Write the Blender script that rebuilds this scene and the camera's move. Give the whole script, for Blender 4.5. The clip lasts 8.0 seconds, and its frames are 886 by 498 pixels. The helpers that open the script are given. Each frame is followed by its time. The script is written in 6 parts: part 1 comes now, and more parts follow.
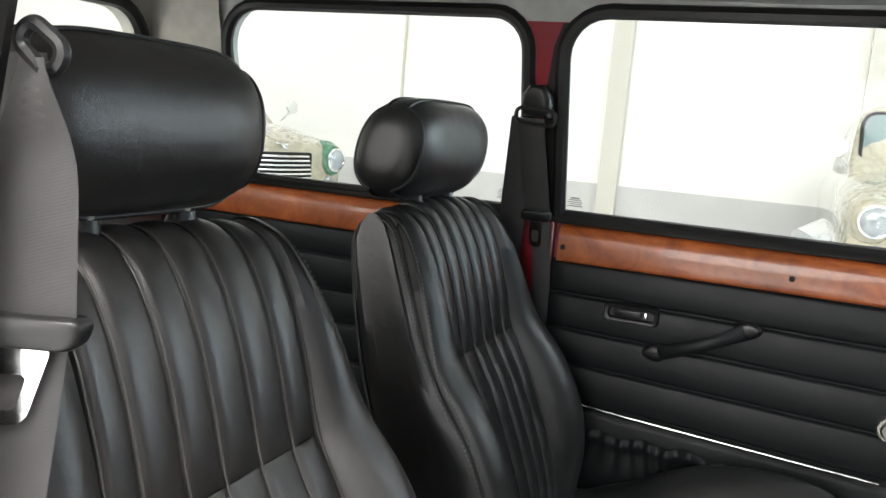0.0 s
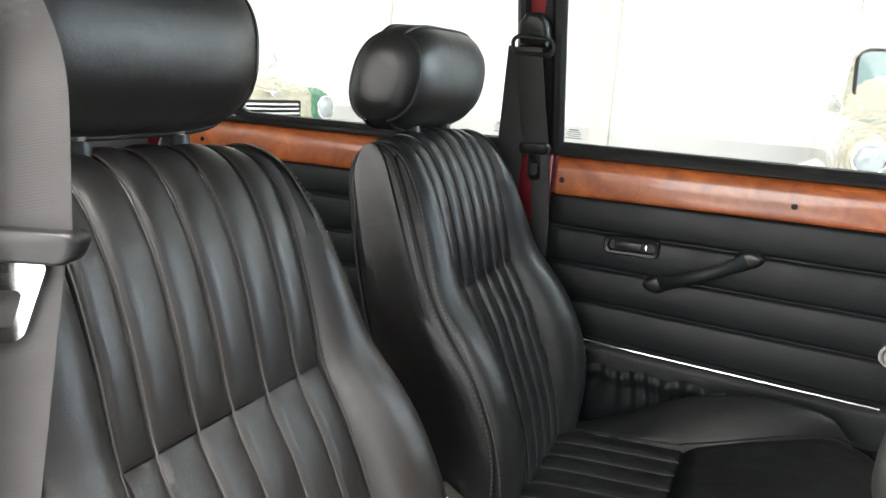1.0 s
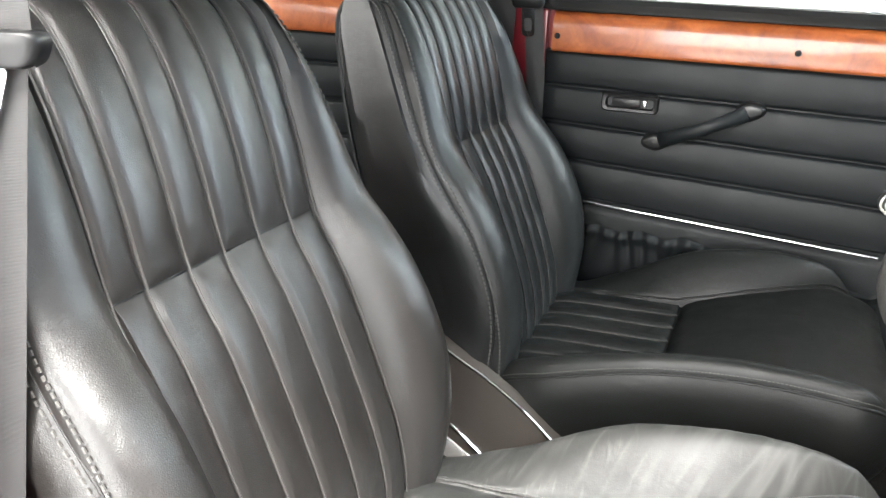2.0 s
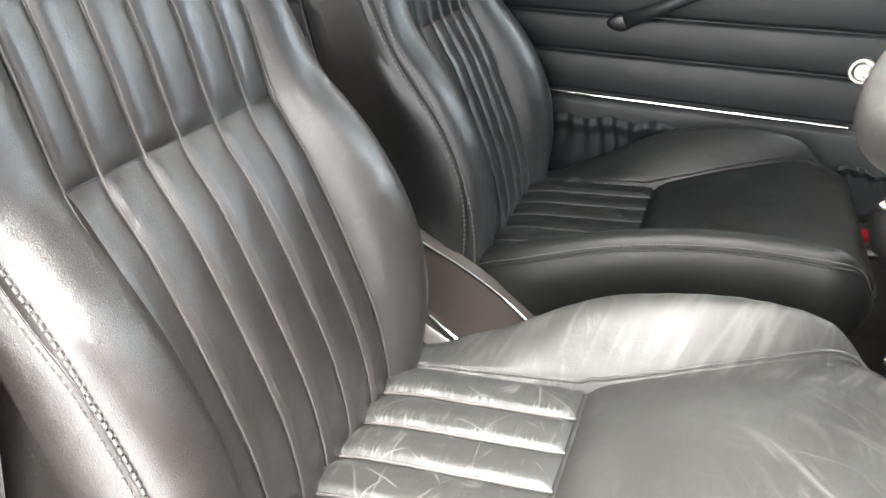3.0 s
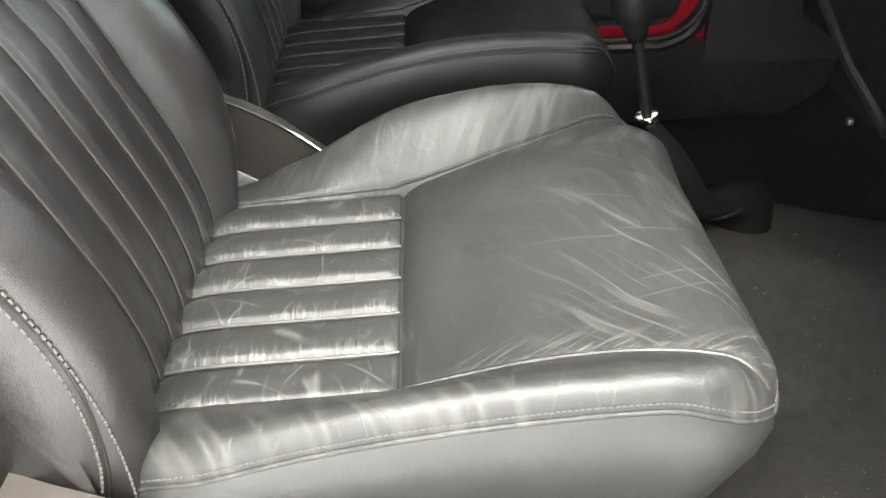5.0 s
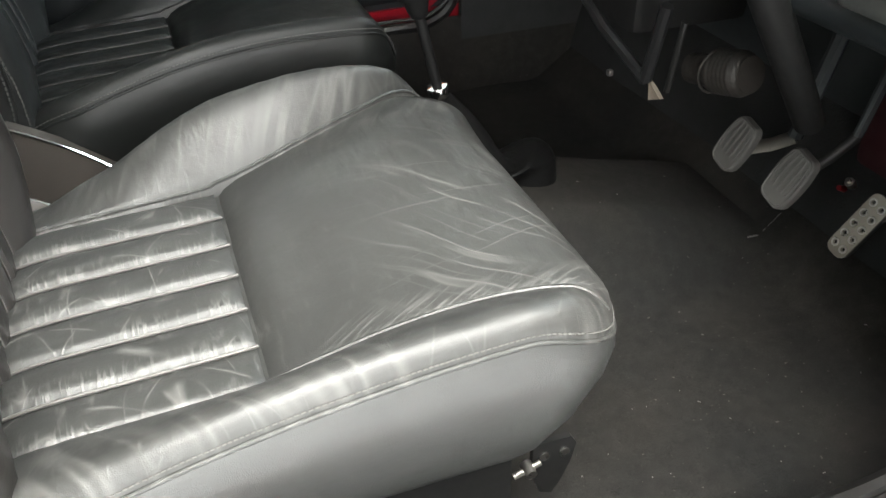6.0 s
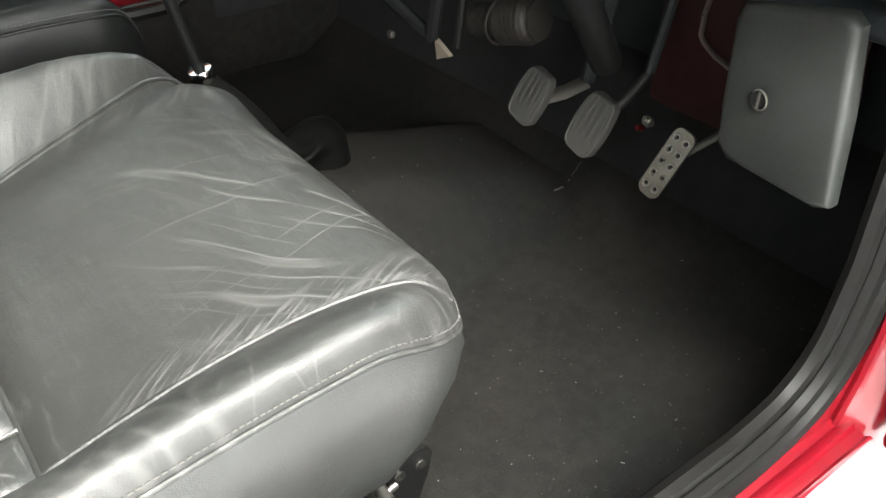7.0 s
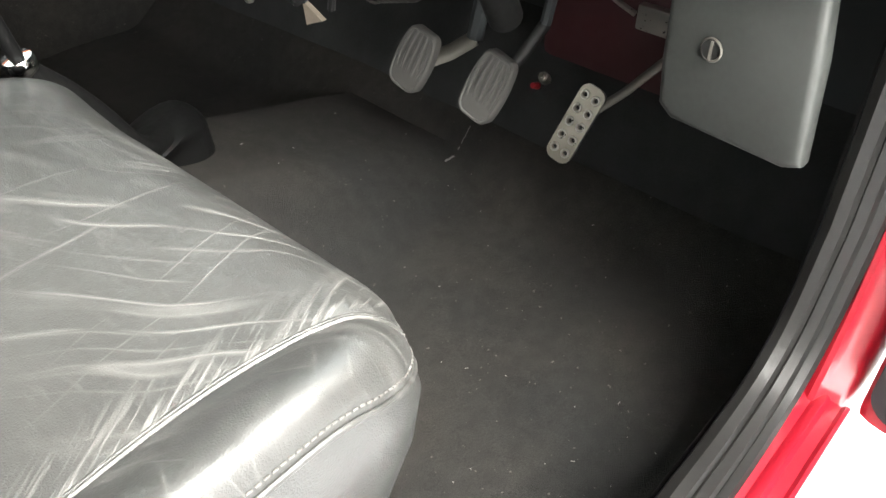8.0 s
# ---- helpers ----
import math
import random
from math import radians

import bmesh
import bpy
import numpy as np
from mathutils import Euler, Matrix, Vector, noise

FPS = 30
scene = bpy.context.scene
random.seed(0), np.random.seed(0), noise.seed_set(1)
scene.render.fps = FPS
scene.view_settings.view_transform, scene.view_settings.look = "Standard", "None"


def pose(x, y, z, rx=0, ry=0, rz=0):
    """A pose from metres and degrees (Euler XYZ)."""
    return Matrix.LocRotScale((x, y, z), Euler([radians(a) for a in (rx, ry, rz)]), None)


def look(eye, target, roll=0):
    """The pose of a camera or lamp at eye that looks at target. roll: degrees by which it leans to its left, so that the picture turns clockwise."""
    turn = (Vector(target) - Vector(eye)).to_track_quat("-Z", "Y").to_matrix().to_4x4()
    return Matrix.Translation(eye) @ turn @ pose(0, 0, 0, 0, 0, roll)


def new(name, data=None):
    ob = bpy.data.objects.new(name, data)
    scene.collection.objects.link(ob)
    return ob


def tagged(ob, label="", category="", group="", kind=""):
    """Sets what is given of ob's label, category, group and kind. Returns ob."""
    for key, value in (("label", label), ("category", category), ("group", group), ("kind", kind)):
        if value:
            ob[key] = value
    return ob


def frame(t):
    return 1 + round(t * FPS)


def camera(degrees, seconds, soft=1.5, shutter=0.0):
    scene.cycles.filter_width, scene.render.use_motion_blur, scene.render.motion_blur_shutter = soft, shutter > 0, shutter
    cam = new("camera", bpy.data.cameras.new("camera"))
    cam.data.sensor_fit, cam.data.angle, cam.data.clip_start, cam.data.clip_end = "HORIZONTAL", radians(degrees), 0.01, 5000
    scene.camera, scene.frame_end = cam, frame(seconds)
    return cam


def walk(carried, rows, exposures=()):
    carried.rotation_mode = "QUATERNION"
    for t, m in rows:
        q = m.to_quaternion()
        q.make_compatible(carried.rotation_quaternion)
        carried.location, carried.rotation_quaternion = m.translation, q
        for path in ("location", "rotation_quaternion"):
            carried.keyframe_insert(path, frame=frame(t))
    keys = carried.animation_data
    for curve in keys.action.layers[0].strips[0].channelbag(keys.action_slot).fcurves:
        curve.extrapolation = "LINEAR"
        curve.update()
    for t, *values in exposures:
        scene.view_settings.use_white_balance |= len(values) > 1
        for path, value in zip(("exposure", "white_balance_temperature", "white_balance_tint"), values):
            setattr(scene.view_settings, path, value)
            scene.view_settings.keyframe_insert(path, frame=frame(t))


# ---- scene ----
cam = camera(55.9, 8.0)
PATH = [
    (0, (0.267, -0.832, 1.061), (-0.494, 0.993, 0.762), 4.9),
    (0.5, (0.257, -0.828, 1.049), (-0.488, 1.001, 0.73), 4.7),
    (1, (0.253, -0.822, 1.033), (-0.473, 0.995, 0.617), 4.0),
    (1.5, (0.253, -0.817, 1.013), (-0.439, 0.977, 0.464), 3.3),
    (1.7, (0.254, -0.815, 0.999), (-0.447, 0.961, 0.403), 3.0),
    (2.8, (0.257, -0.807, 0.950), (-0.339, 0.920, 0.137), 0.2),
    (3, (0.257, -0.807, 0.943), (-0.336, 0.907, 0.1), -0.4),
    (3.5, (0.253, -0.816, 0.93), (-0.304, 0.868, 0.005), -1.9),
    (4, (0.246, -0.83, 0.915), (-0.203, 0.841, -0.088), -3.7),
    (4.5, (0.224, -0.857, 0.918), (0.021, 0.813, -0.164), -2.9),
    (4.7, (0.215, -0.871, 0.92), (0.098, 0.794, -0.181), -2.6),
    (5.8, (0.148, -0.906, 0.925), (0.59, 0.671, -0.223), -1.1),
    (6, (0.139, -0.9, 0.918), (0.692, 0.648, -0.222), -1.0),
    (6.5, (0.139, -0.867, 0.906), (0.943, 0.557, -0.245), 0.4),
    (7, (0.167, -0.806, 0.865), (1.139, 0.48, -0.319), -0.2),
    (7.5, (0.193, -0.746, 0.828), (1.314, 0.368, -0.398), 0.6),
    (8, (0.201, -0.69, 0.822), (1.389, 0.312, -0.436), 1.4),
]
walk(cam, [(t, look(eye, target, roll)) for t, eye, target, roll in PATH],
     exposures=((0.0, 0.62, 6500, 10), (0.5, 0.66, 6500, 10), (1.0, 1.06, 6500, 10), (1.5, 1.58, 6400, 9), (3.0, 2.20, 6500, 11), (3.5, 2.06, 6500, 12), (4.0, 1.82, 6500, 11),
                (4.5, 1.46, 6500, 8), (6.0, 1.30, 6400, 7), (6.5, 1.33, 6300, 5), (7.0, 1.40, 6400, 6), (8.0, 2.06, 6500, 8)))

# ---- world, lamps, exposure ----
world = bpy.data.worlds.new("world")
world.use_nodes = True
scene.world = world
_nt = world.node_tree
_sky = _nt.nodes.new("ShaderNodeTexSky")
_sky.sky_type = 'NISHITA'
_sky.sun_disc = False
_sky.sun_elevation = radians(50)
_sky.sun_rotation = radians(150)
_nt.links.new(_sky.outputs[0], _nt.nodes["Background"].inputs[0])
_nt.nodes["Background"].inputs[1].default_value = 0.10


def area_lamp(name, m, sx, sy, watts, colour):
    d = bpy.data.lights.new(name, 'AREA')
    d.shape, d.size, d.size_y, d.energy, d.color = 'RECTANGLE', sx, sy, watts, colour
    o = new(name, d)
    o.matrix_world = m
    return o


# daylight lamps, all out of view: shop front behind the camera, roof lights, added fills
area_lamp("shop_front_daylight", look((-1.4, -6.4, 2.3), (-1.2, 0, 0.9)), 6.0, 3.4, 400, (1.0, 0.965, 0.91))
# added lamp without a known source, for cool sheen on the seat backs
area_lamp("side_sheen_fill", look((8.9, 6.2, 2.4), (0, 3.9, 1.0)), 5.0, 3.4, 330, (0.78, 0.91, 1.0))
area_lamp("roof_light_south", look((0.6, -2.9, 4.50), (0.6, -2.85, 0.0)), 5.0, 2.2, 800, (1.0, 0.968, 0.915))
area_lamp("roof_light_east", look((5.4, 0.6, 4.50), (5.4, 0.65, 0.0)), 3.0, 3.0, 330, (0.84, 0.95, 1.0))
# two added fills: one whitens the north wall, one brightens the cabin from behind
area_lamp("roof_fill_north", look((-1.5, 6.6, 4.50), (-1.5, 6.65, 0.0)), 9.0, 1.6, 34, (1.0, 0.995, 0.97))
area_lamp("roof_fill_west", look((-9.5, 2.0, 4.50), (-9.5, 2.05, 0.0)), 3.0, 6.0, 260, (1.0, 0.995, 0.97))

# ---- materials ----


def material(name):
    m = bpy.data.materials.new(name)
    m.use_nodes = True
    nt = m.node_tree
    return m, nt, nt.nodes["Principled BSDF"]


def nd(nt, kind, **inputs):
    n = nt.nodes.new(kind)
    for k, v in inputs.items():
        n.inputs[k].default_value = v
    return n


def coords(nt, scale=(1, 1, 1)):
    tc = nt.nodes.new("ShaderNodeTexCoord")
    mp = nt.nodes.new("ShaderNodeMapping")
    mp.inputs["Scale"].default_value = scale
    nt.links.new(tc.outputs["Object"], mp.inputs["Vector"])
    return mp.outputs[0]


def ramp(nt, fac, stops):
    r = nt.nodes.new("ShaderNodeValToRGB")
    e = r.color_ramp.elements
    while len(e) < len(stops):
        e.new(0.5)
    for el, (p, c) in zip(e, stops):
        el.position = p
        el.color = (c, c, c, 1) if isinstance(c, (int, float)) else (*c, 1)
    nt.links.new(fac, r.inputs[0])
    return r.outputs[0]


def plain(name, base, rough=0.5, metal=0.0, grain=60.0, vary=0.12, bump=0.05, coat=0.0, spec=0.5):
    """A surface with soft colour drift, fine grain and a little relief."""
    m, nt, p = material(name)
    v = coords(nt)
    big = nd(nt, "ShaderNodeTexNoise", Scale=grain * 0.12, Detail=3.0)
    small = nd(nt, "ShaderNodeTexNoise", Scale=grain, Detail=4.0)
    for n in (big, small):
        nt.links.new(v, n.inputs["Vector"])
    lo = [c * (1 - vary) for c in base]
    hi = [min(1, c * (1 + vary)) for c in base]
    col = ramp(nt, big.outputs[0], [(0.3, lo), (0.7, hi)])
    nt.links.new(col, p.inputs["Base Color"])
    rr = ramp(nt, small.outputs[0], [(0.3, max(0.02, rough - 0.06)), (0.7, min(1, rough + 0.06))])
    nt.links.new(rr, p.inputs["Roughness"])
    if bump:
        b = nd(nt, "ShaderNodeBump", Strength=bump, Distance=0.002)
        nt.links.new(small.outputs[0], b.inputs["Height"])
        nt.links.new(b.outputs[0], p.inputs["Normal"])
    p.inputs["Metallic"].default_value = metal
    p.inputs["Coat Weight"].default_value = coat
    p.inputs["Coat Roughness"].default_value = 0.04
    p.inputs["Specular IOR Level"].default_value = spec
    return m


def mth(nt, op, a, b=None):
    """A math node on sockets or numbers."""
    n = nt.nodes.new("ShaderNodeMath")
    n.operation = op
    for i, q in enumerate((a, b)):
        if q is None:
            continue
        if isinstance(q, (int, float)):
            n.inputs[i].default_value = q
        else:
            nt.links.new(q, n.inputs[i])
    return n.outputs[0]


def xyz(nt, a, b, c=0.0):
    n = nt.nodes.new("ShaderNodeCombineXYZ")
    for i, q in enumerate((a, b, c)):
        if isinstance(q, (int, float)):
            n.inputs[i].default_value = q
        else:
            nt.links.new(q, n.inputs[i])
    return n.outputs[0]


def noise_at(nt, vec, scale, detail=2.0):
    n = nd(nt, "ShaderNodeTexNoise", Scale=scale, Detail=detail)
    nt.links.new(vec, n.inputs["Vector"])
    return n.outputs[0]


def worn_lines(nt, v):
    """Creases of a sat-on cushion: a fan from the front outer corner, short strokes along the seam."""
    sp = nt.nodes.new("ShaderNodeSeparateXYZ")
    nt.links.new(v, sp.inputs[0])
    x, y = sp.outputs[0], sp.outputs[1]
    wob = mth(nt, 'SUBTRACT', noise_at(nt, v, 7.0, 1.0), 0.5)
    front = mth(nt, 'MULTIPLY', ramp(nt, x, [(0.25, 0.0), (0.36, 1.0)]), ramp(nt, mth(nt, 'ADD', y, 0.5), [(0.345, 0.0), (0.358, 1.0), (0.50, 1.0), (0.65, 0.3)]))
    out = None
    for k, (cx, cy, f, rf, width, gate, w) in enumerate(((0.74, -0.56, 23.0, 2.0, 0.046, 0.47, 0.85), (0.74, -0.56, 42.0, 3.0, 0.055, 0.51, 0.45), (0.66, -0.02, 17.0, 2.6, 0.036, 0.49, 0.6))):
        dx, dy = mth(nt, 'SUBTRACT', x, cx), mth(nt, 'SUBTRACT', y, cy)
        th = mth(nt, 'ADD', mth(nt, 'ARCTAN2', dy, mth(nt, 'MULTIPLY', dx, -1.0)), mth(nt, 'MULTIPLY', wob, 0.14))
        r = mth(nt, 'SQRT', mth(nt, 'ADD', mth(nt, 'MULTIPLY', dx, dx), mth(nt, 'MULTIPLY', dy, dy)))
        n = noise_at(nt, xyz(nt, mth(nt, 'MULTIPLY', th, f), mth(nt, 'MULTIPLY', r, rf), 3.7 * k), 1.0, 0.0)
        g = noise_at(nt, xyz(nt, mth(nt, 'MULTIPLY', th, f * 1.2), mth(nt, 'MULTIPLY', r, 16.0), 9.1 + k), 1.0, 0.0)
        a = ramp(nt, mth(nt, 'ABSOLUTE', mth(nt, 'SUBTRACT', n, 0.5)), [(0.0, w), (width * 0.3, w * 0.6), (width, 0.0)])
        a = mth(nt, 'MULTIPLY', mth(nt, 'MULTIPLY', a, front), ramp(nt, g, [(gate - 0.10, 0.0), (gate + 0.10, 1.0)]))
        out = a if out is None else mth(nt, 'MAXIMUM', out, a)
    # soft pale streaks across the bolsters
    side = ramp(nt, mth(nt, 'ABSOLUTE', mth(nt, 'SUBTRACT', y, 0.012)), [(0.150, 0.0), (0.168, 1.0)])
    far = mth(nt, 'ABSOLUTE', mth(nt, 'SUBTRACT', y, 0.012))
    u = mth(nt, 'ADD', mth(nt, 'MULTIPLY', x, 46.0), mth(nt, 'MULTIPLY', far, -26.0))
    u = mth(nt, 'ADD', u, mth(nt, 'MULTIPLY', wob, 1.2))
    n = noise_at(nt, xyz(nt, u, mth(nt, 'MULTIPLY', y, 7.0), 7.0), 1.0, 1.0)
    a = ramp(nt, mth(nt, 'ABSOLUTE', mth(nt, 'SUBTRACT', n, 0.5)), [(0.0, 0.46), (0.10, 0.0)])
    out = mth(nt, 'MAXIMUM', out, mth(nt, 'MULTIPLY', mth(nt, 'MULTIPLY', a, side), ramp(nt, noise_at(nt, v, 14.0, 1.0), [(0.34, 0.1), (0.56, 1.0)])))
    # strokes beside the outer seam of the panel
    d = mth(nt, 'ADD', mth(nt, 'ADD', y, 0.134), mth(nt, 'MULTIPLY', mth(nt, 'SUBTRACT', x, 0.2), 0.11))
    band = mth(nt, 'MULTIPLY', ramp(nt, d, [(0.0, 0.0), (0.003, 1.0), (0.014, 0.75), (0.034, 0.0)]), ramp(nt, x, [(0.20, 0.0), (0.25, 1.0)]))
    u = mth(nt, 'ADD', mth(nt, 'MULTIPLY', x, 0.90), mth(nt, 'MULTIPLY', y, 0.44))
    w_ = mth(nt, 'ADD', mth(nt, 'MULTIPLY', x, -0.44), mth(nt, 'MULTIPLY', y, 0.90))
    n = noise_at(nt, xyz(nt, mth(nt, 'MULTIPLY', u, 26.0), mth(nt, 'MULTIPLY', w_, 290.0), 2.0), 1.0, 2.0)
    out = mth(nt, 'MAXIMUM', out, mth(nt, 'MULTIPLY', ramp(nt, n, [(0.50, 0.0), (0.66, 1.0)]), band))
    # crimped hide along the seams of the pleats, and long thin creases across them
    yc = mth(nt, 'SUBTRACT', y, 0.012)
    ph = mth(nt, 'FRACT', mth(nt, 'MULTIPLY', mth(nt, 'ADD', yc, 0.15), 20.0))
    rear = mth(nt, 'MULTIPLY', ramp(nt, x, [(0.160, 1.0), (0.168, 0.0)]), ramp(nt, mth(nt, 'ABSOLUTE', yc), [(0.150, 1.0), (0.152, 0.0)]))
    n = noise_at(nt, xyz(nt, mth(nt, 'MULTIPLY', x, 330.0), mth(nt, 'MULTIPLY', y, 55.0), 5.0), 1.0, 1.0)
    g = noise_at(nt, v, 20.0, 2.0)
    a = mth(nt, 'MULTIPLY', ramp(nt, n, [(0.50, 0.0), (0.62, 1.0)]), ramp(nt, ph, [(0.05, 0.9), (0.22, 0.5), (0.42, 0.0)]))
    a = mth(nt, 'MULTIPLY', a, ramp(nt, g, [(0.40, 0.0), (0.58, 1.0)]))
    out = mth(nt, 'MAXIMUM', out, mth(nt, 'MULTIPLY', a, rear))
    rear = mth(nt, 'MAXIMUM', rear, ramp(nt, mth(nt, 'ADD', y, 0.5), [(0.345, 0.32), (0.358, 0.0)]))
    for k, (ca, sa, f) in enumerate(((0.97, 0.22, 30.0), (0.80, -0.60, 24.0), (0.62, 0.78, 20.0))):
        u = mth(nt, 'ADD', mth(nt, 'MULTIPLY', x, ca * f), mth(nt, 'MULTIPLY', y, sa * f))
        w_ = mth(nt, 'ADD', mth(nt, 'MULTIPLY', x, -sa * 4.5), mth(nt, 'MULTIPLY', y, ca * 4.5))
        n = noise_at(nt, xyz(nt, mth(nt, 'ADD', u, mth(nt, 'MULTIPLY', wob, 0.8)), w_, 11.0 + 3 * k), 1.0, 0.0)
        a = ramp(nt, mth(nt, 'ABSOLUTE', mth(nt, 'SUBTRACT', n, 0.5)), [(0.0, 0.9), (0.006, 0.5), (0.016, 0.0)])
        a = mth(nt, 'MULTIPLY', a, ramp(nt, noise_at(nt, v, 26.0 + 5 * k, 1.0), [(0.46, 0.0), (0.60, 1.0)]))
        out = mth(nt, 'MAXIMUM', out, mth(nt, 'MULTIPLY', a, rear))
    # faint fine scuffs everywhere
    n = noise_at(nt, xyz(nt, mth(nt, 'MULTIPLY', x, 150.0), mth(nt, 'MULTIPLY', y, 34.0), 4.0), 1.0, 3.0)
    sc = mth(nt, 'MULTIPLY', ramp(nt, n, [(0.57, 0.0), (0.72, 0.65)]), ramp(nt, noise_at(nt, v, 16.0), [(0.42, 0.0), (0.60, 1.0)]))
    sc = mth(nt, 'MULTIPLY', sc, ramp(nt, x, [(0.15, 1.0), (0.20, 0.3)]))
    return mth(nt, 'MAXIMUM', out, sc)


def leather(name, base, rough, folds, wear, spec=0.5):
    """Dyed hide: pebble grain, soft folds that run across, uneven gloss, and pale worn creases."""
    m, nt, p = material(name)
    v = coords(nt)
    grain = nd(nt, "ShaderNodeTexVoronoi", Scale=620.0)
    grain.feature = 'DISTANCE_TO_EDGE'
    nt.links.new(v, grain.inputs["Vector"])
    pucker = noise_at(nt, v, 38.0, 4.0)
    where = noise_at(nt, v, 7.0, 3.0)
    st = nt.nodes.new("ShaderNodeMapping")
    st.inputs["Scale"].default_value = (72.0, 17.0, 60.0)
    st.inputs["Rotation"].default_value = (0.0, 0.0, 0.16)
    nt.links.new(v, st.inputs["Vector"])
    fold = noise_at(nt, st.outputs[0], 1.0, 2.0)
    fold = mth(nt, 'MULTIPLY', fold, ramp(nt, where, [(0.38, 0.15), (0.62, 1.0)]))
    drift = ramp(nt, where, [(0.3, [c * 0.84 for c in base]), (0.7, [c * 1.14 for c in base])])
    blot = noise_at(nt, v, 22.0, 4.0)
    nt.links.new(ramp(nt, blot, [(0.30, rough - 0.05), (0.70, rough + 0.07)]), p.inputs["Roughness"])
    b1 = nd(nt, "ShaderNodeBump", Strength=0.36, Distance=0.0006)
    nt.links.new(grain.outputs[0], b1.inputs["Height"])
    b2 = nd(nt, "ShaderNodeBump", Strength=0.20, Distance=0.004)
    nt.links.new(pucker, b2.inputs["Height"])
    nt.links.new(b1.outputs[0], b2.inputs["Normal"])
    b3 = nd(nt, "ShaderNodeBump", Strength=folds, Distance=0.0025)
    nt.links.new(fold, b3.inputs["Height"])
    nt.links.new(b2.outputs[0], b3.inputs["Normal"])
    last = b3.outputs[0]
    if wear:
        line = worn_lines(nt, v)
        cm = nt.nodes.new("ShaderNodeMixRGB")
        nt.links.new(mth(nt, 'MULTIPLY', line, wear), cm.inputs[0])
        nt.links.new(drift, cm.inputs[1])
        cm.inputs[2].default_value = (0.30, 0.29, 0.275, 1)
        nt.links.new(cm.outputs[0], p.inputs["Base Color"])
        b4 = nd(nt, "ShaderNodeBump", Strength=0.32, Distance=0.0012)
        nt.links.new(line, b4.inputs["Height"])
        nt.links.new(last, b4.inputs["Normal"])
        last = b4.outputs[0]
    else:
        nt.links.new(drift, p.inputs["Base Color"])
    nt.links.new(last, p.inputs["Normal"])
    p.inputs["Specular IOR Level"].default_value = spec
    return m


def wood_mat():
    m, nt, p = material("burr_walnut")
    v = coords(nt, (1, 1, 1))
    warp = nd(nt, "ShaderNodeTexNoise", Scale=7.0, Detail=5.0, Distortion=1.2)
    nt.links.new(v, warp.inputs["Vector"])
    fig = nd(nt, "ShaderNodeTexNoise", Scale=16.0, Detail=8.0, Distortion=2.2)
    nt.links.new(v, fig.inputs["Vector"])
    fine = nd(nt, "ShaderNodeTexNoise", Scale=190.0, Detail=3.0)
    nt.links.new(v, fine.inputs["Vector"])
    c1 = ramp(nt, fig.outputs[0], [(0.28, (0.23, 0.046, 0.011)), (0.45, (0.35, 0.083, 0.018)), (0.7, (0.46, 0.125, 0.028))])
    c2 = ramp(nt, warp.outputs[0], [(0.35, 0.76), (0.6, 1.0)])
    c3 = ramp(nt, fine.outputs[0], [(0.3, 0.86), (0.6, 1.0)])
    a = nt.nodes.new("ShaderNodeMixRGB")
    a.blend_type = 'MULTIPLY'
    a.inputs[0].default_value = 1
    nt.links.new(c1, a.inputs[1])
    nt.links.new(c2, a.inputs[2])
    b = nt.nodes.new("ShaderNodeMixRGB")
    b.blend_type = 'MULTIPLY'
    b.inputs[0].default_value = 1
    nt.links.new(a.outputs[0], b.inputs[1])
    nt.links.new(c3, b.inputs[2])
    nt.links.new(b.outputs[0], p.inputs["Base Color"])
    p.inputs["Roughness"].default_value = 0.38
    p.inputs["Coat Weight"].default_value = 0.45
    p.inputs["Coat Roughness"].default_value = 0.10
    return m


def carpet_mat():
    m, nt, p = material("black_carpet")
    v = coords(nt)
    a = nd(nt, "ShaderNodeTexNoise", Scale=900.0, Detail=2.0)
    b = nd(nt, "ShaderNodeTexNoise", Scale=5.0, Detail=4.0)
    sp = nd(nt, "ShaderNodeTexNoise", Scale=210.0, Detail=2.0)
    for n in (a, b, sp):
        nt.links.new(v, n.inputs["Vector"])
    c1 = ramp(nt, b.outputs[0], [(0.3, (0.0145, 0.0145, 0.0143)), (0.72, (0.0262, 0.0238, 0.0212))])
    c2 = mth(nt, 'MULTIPLY', ramp(nt, a.outputs[0], [(0.3, 0.5), (0.7, 1.25)]), ramp(nt, noise_at(nt, v, 60.0, 4.0), [(0.35, 0.84), (0.68, 1.16)]))
    mm = nt.nodes.new("ShaderNodeMixRGB")
    mm.blend_type = 'MULTIPLY'
    mm.inputs[0].default_value = 1
    nt.links.new(c1, mm.inputs[1])
    nt.links.new(c2, mm.inputs[2])
    dust = ramp(nt, sp.outputs[0], [(0.715, 0.0), (0.75, 0.35)])
    dd = nt.nodes.new("ShaderNodeMixRGB")
    nt.links.new(dust, dd.inputs[0])
    nt.links.new(mm.outputs[0], dd.inputs[1])
    dd.inputs[2].default_value = (0.16, 0.15, 0.135, 1)
    nt.links.new(dd.outputs[0], p.inputs["Base Color"])
    p.inputs["Roughness"].default_value = 0.95
    p.inputs["Specular IOR Level"].default_value = 0.15
    bp = nd(nt, "ShaderNodeBump", Strength=0.6, Distance=0.003)
    nt.links.new(a.outputs[0], bp.inputs["Height"])
    nt.links.new(bp.outputs[0], p.inputs["Normal"])
    return m


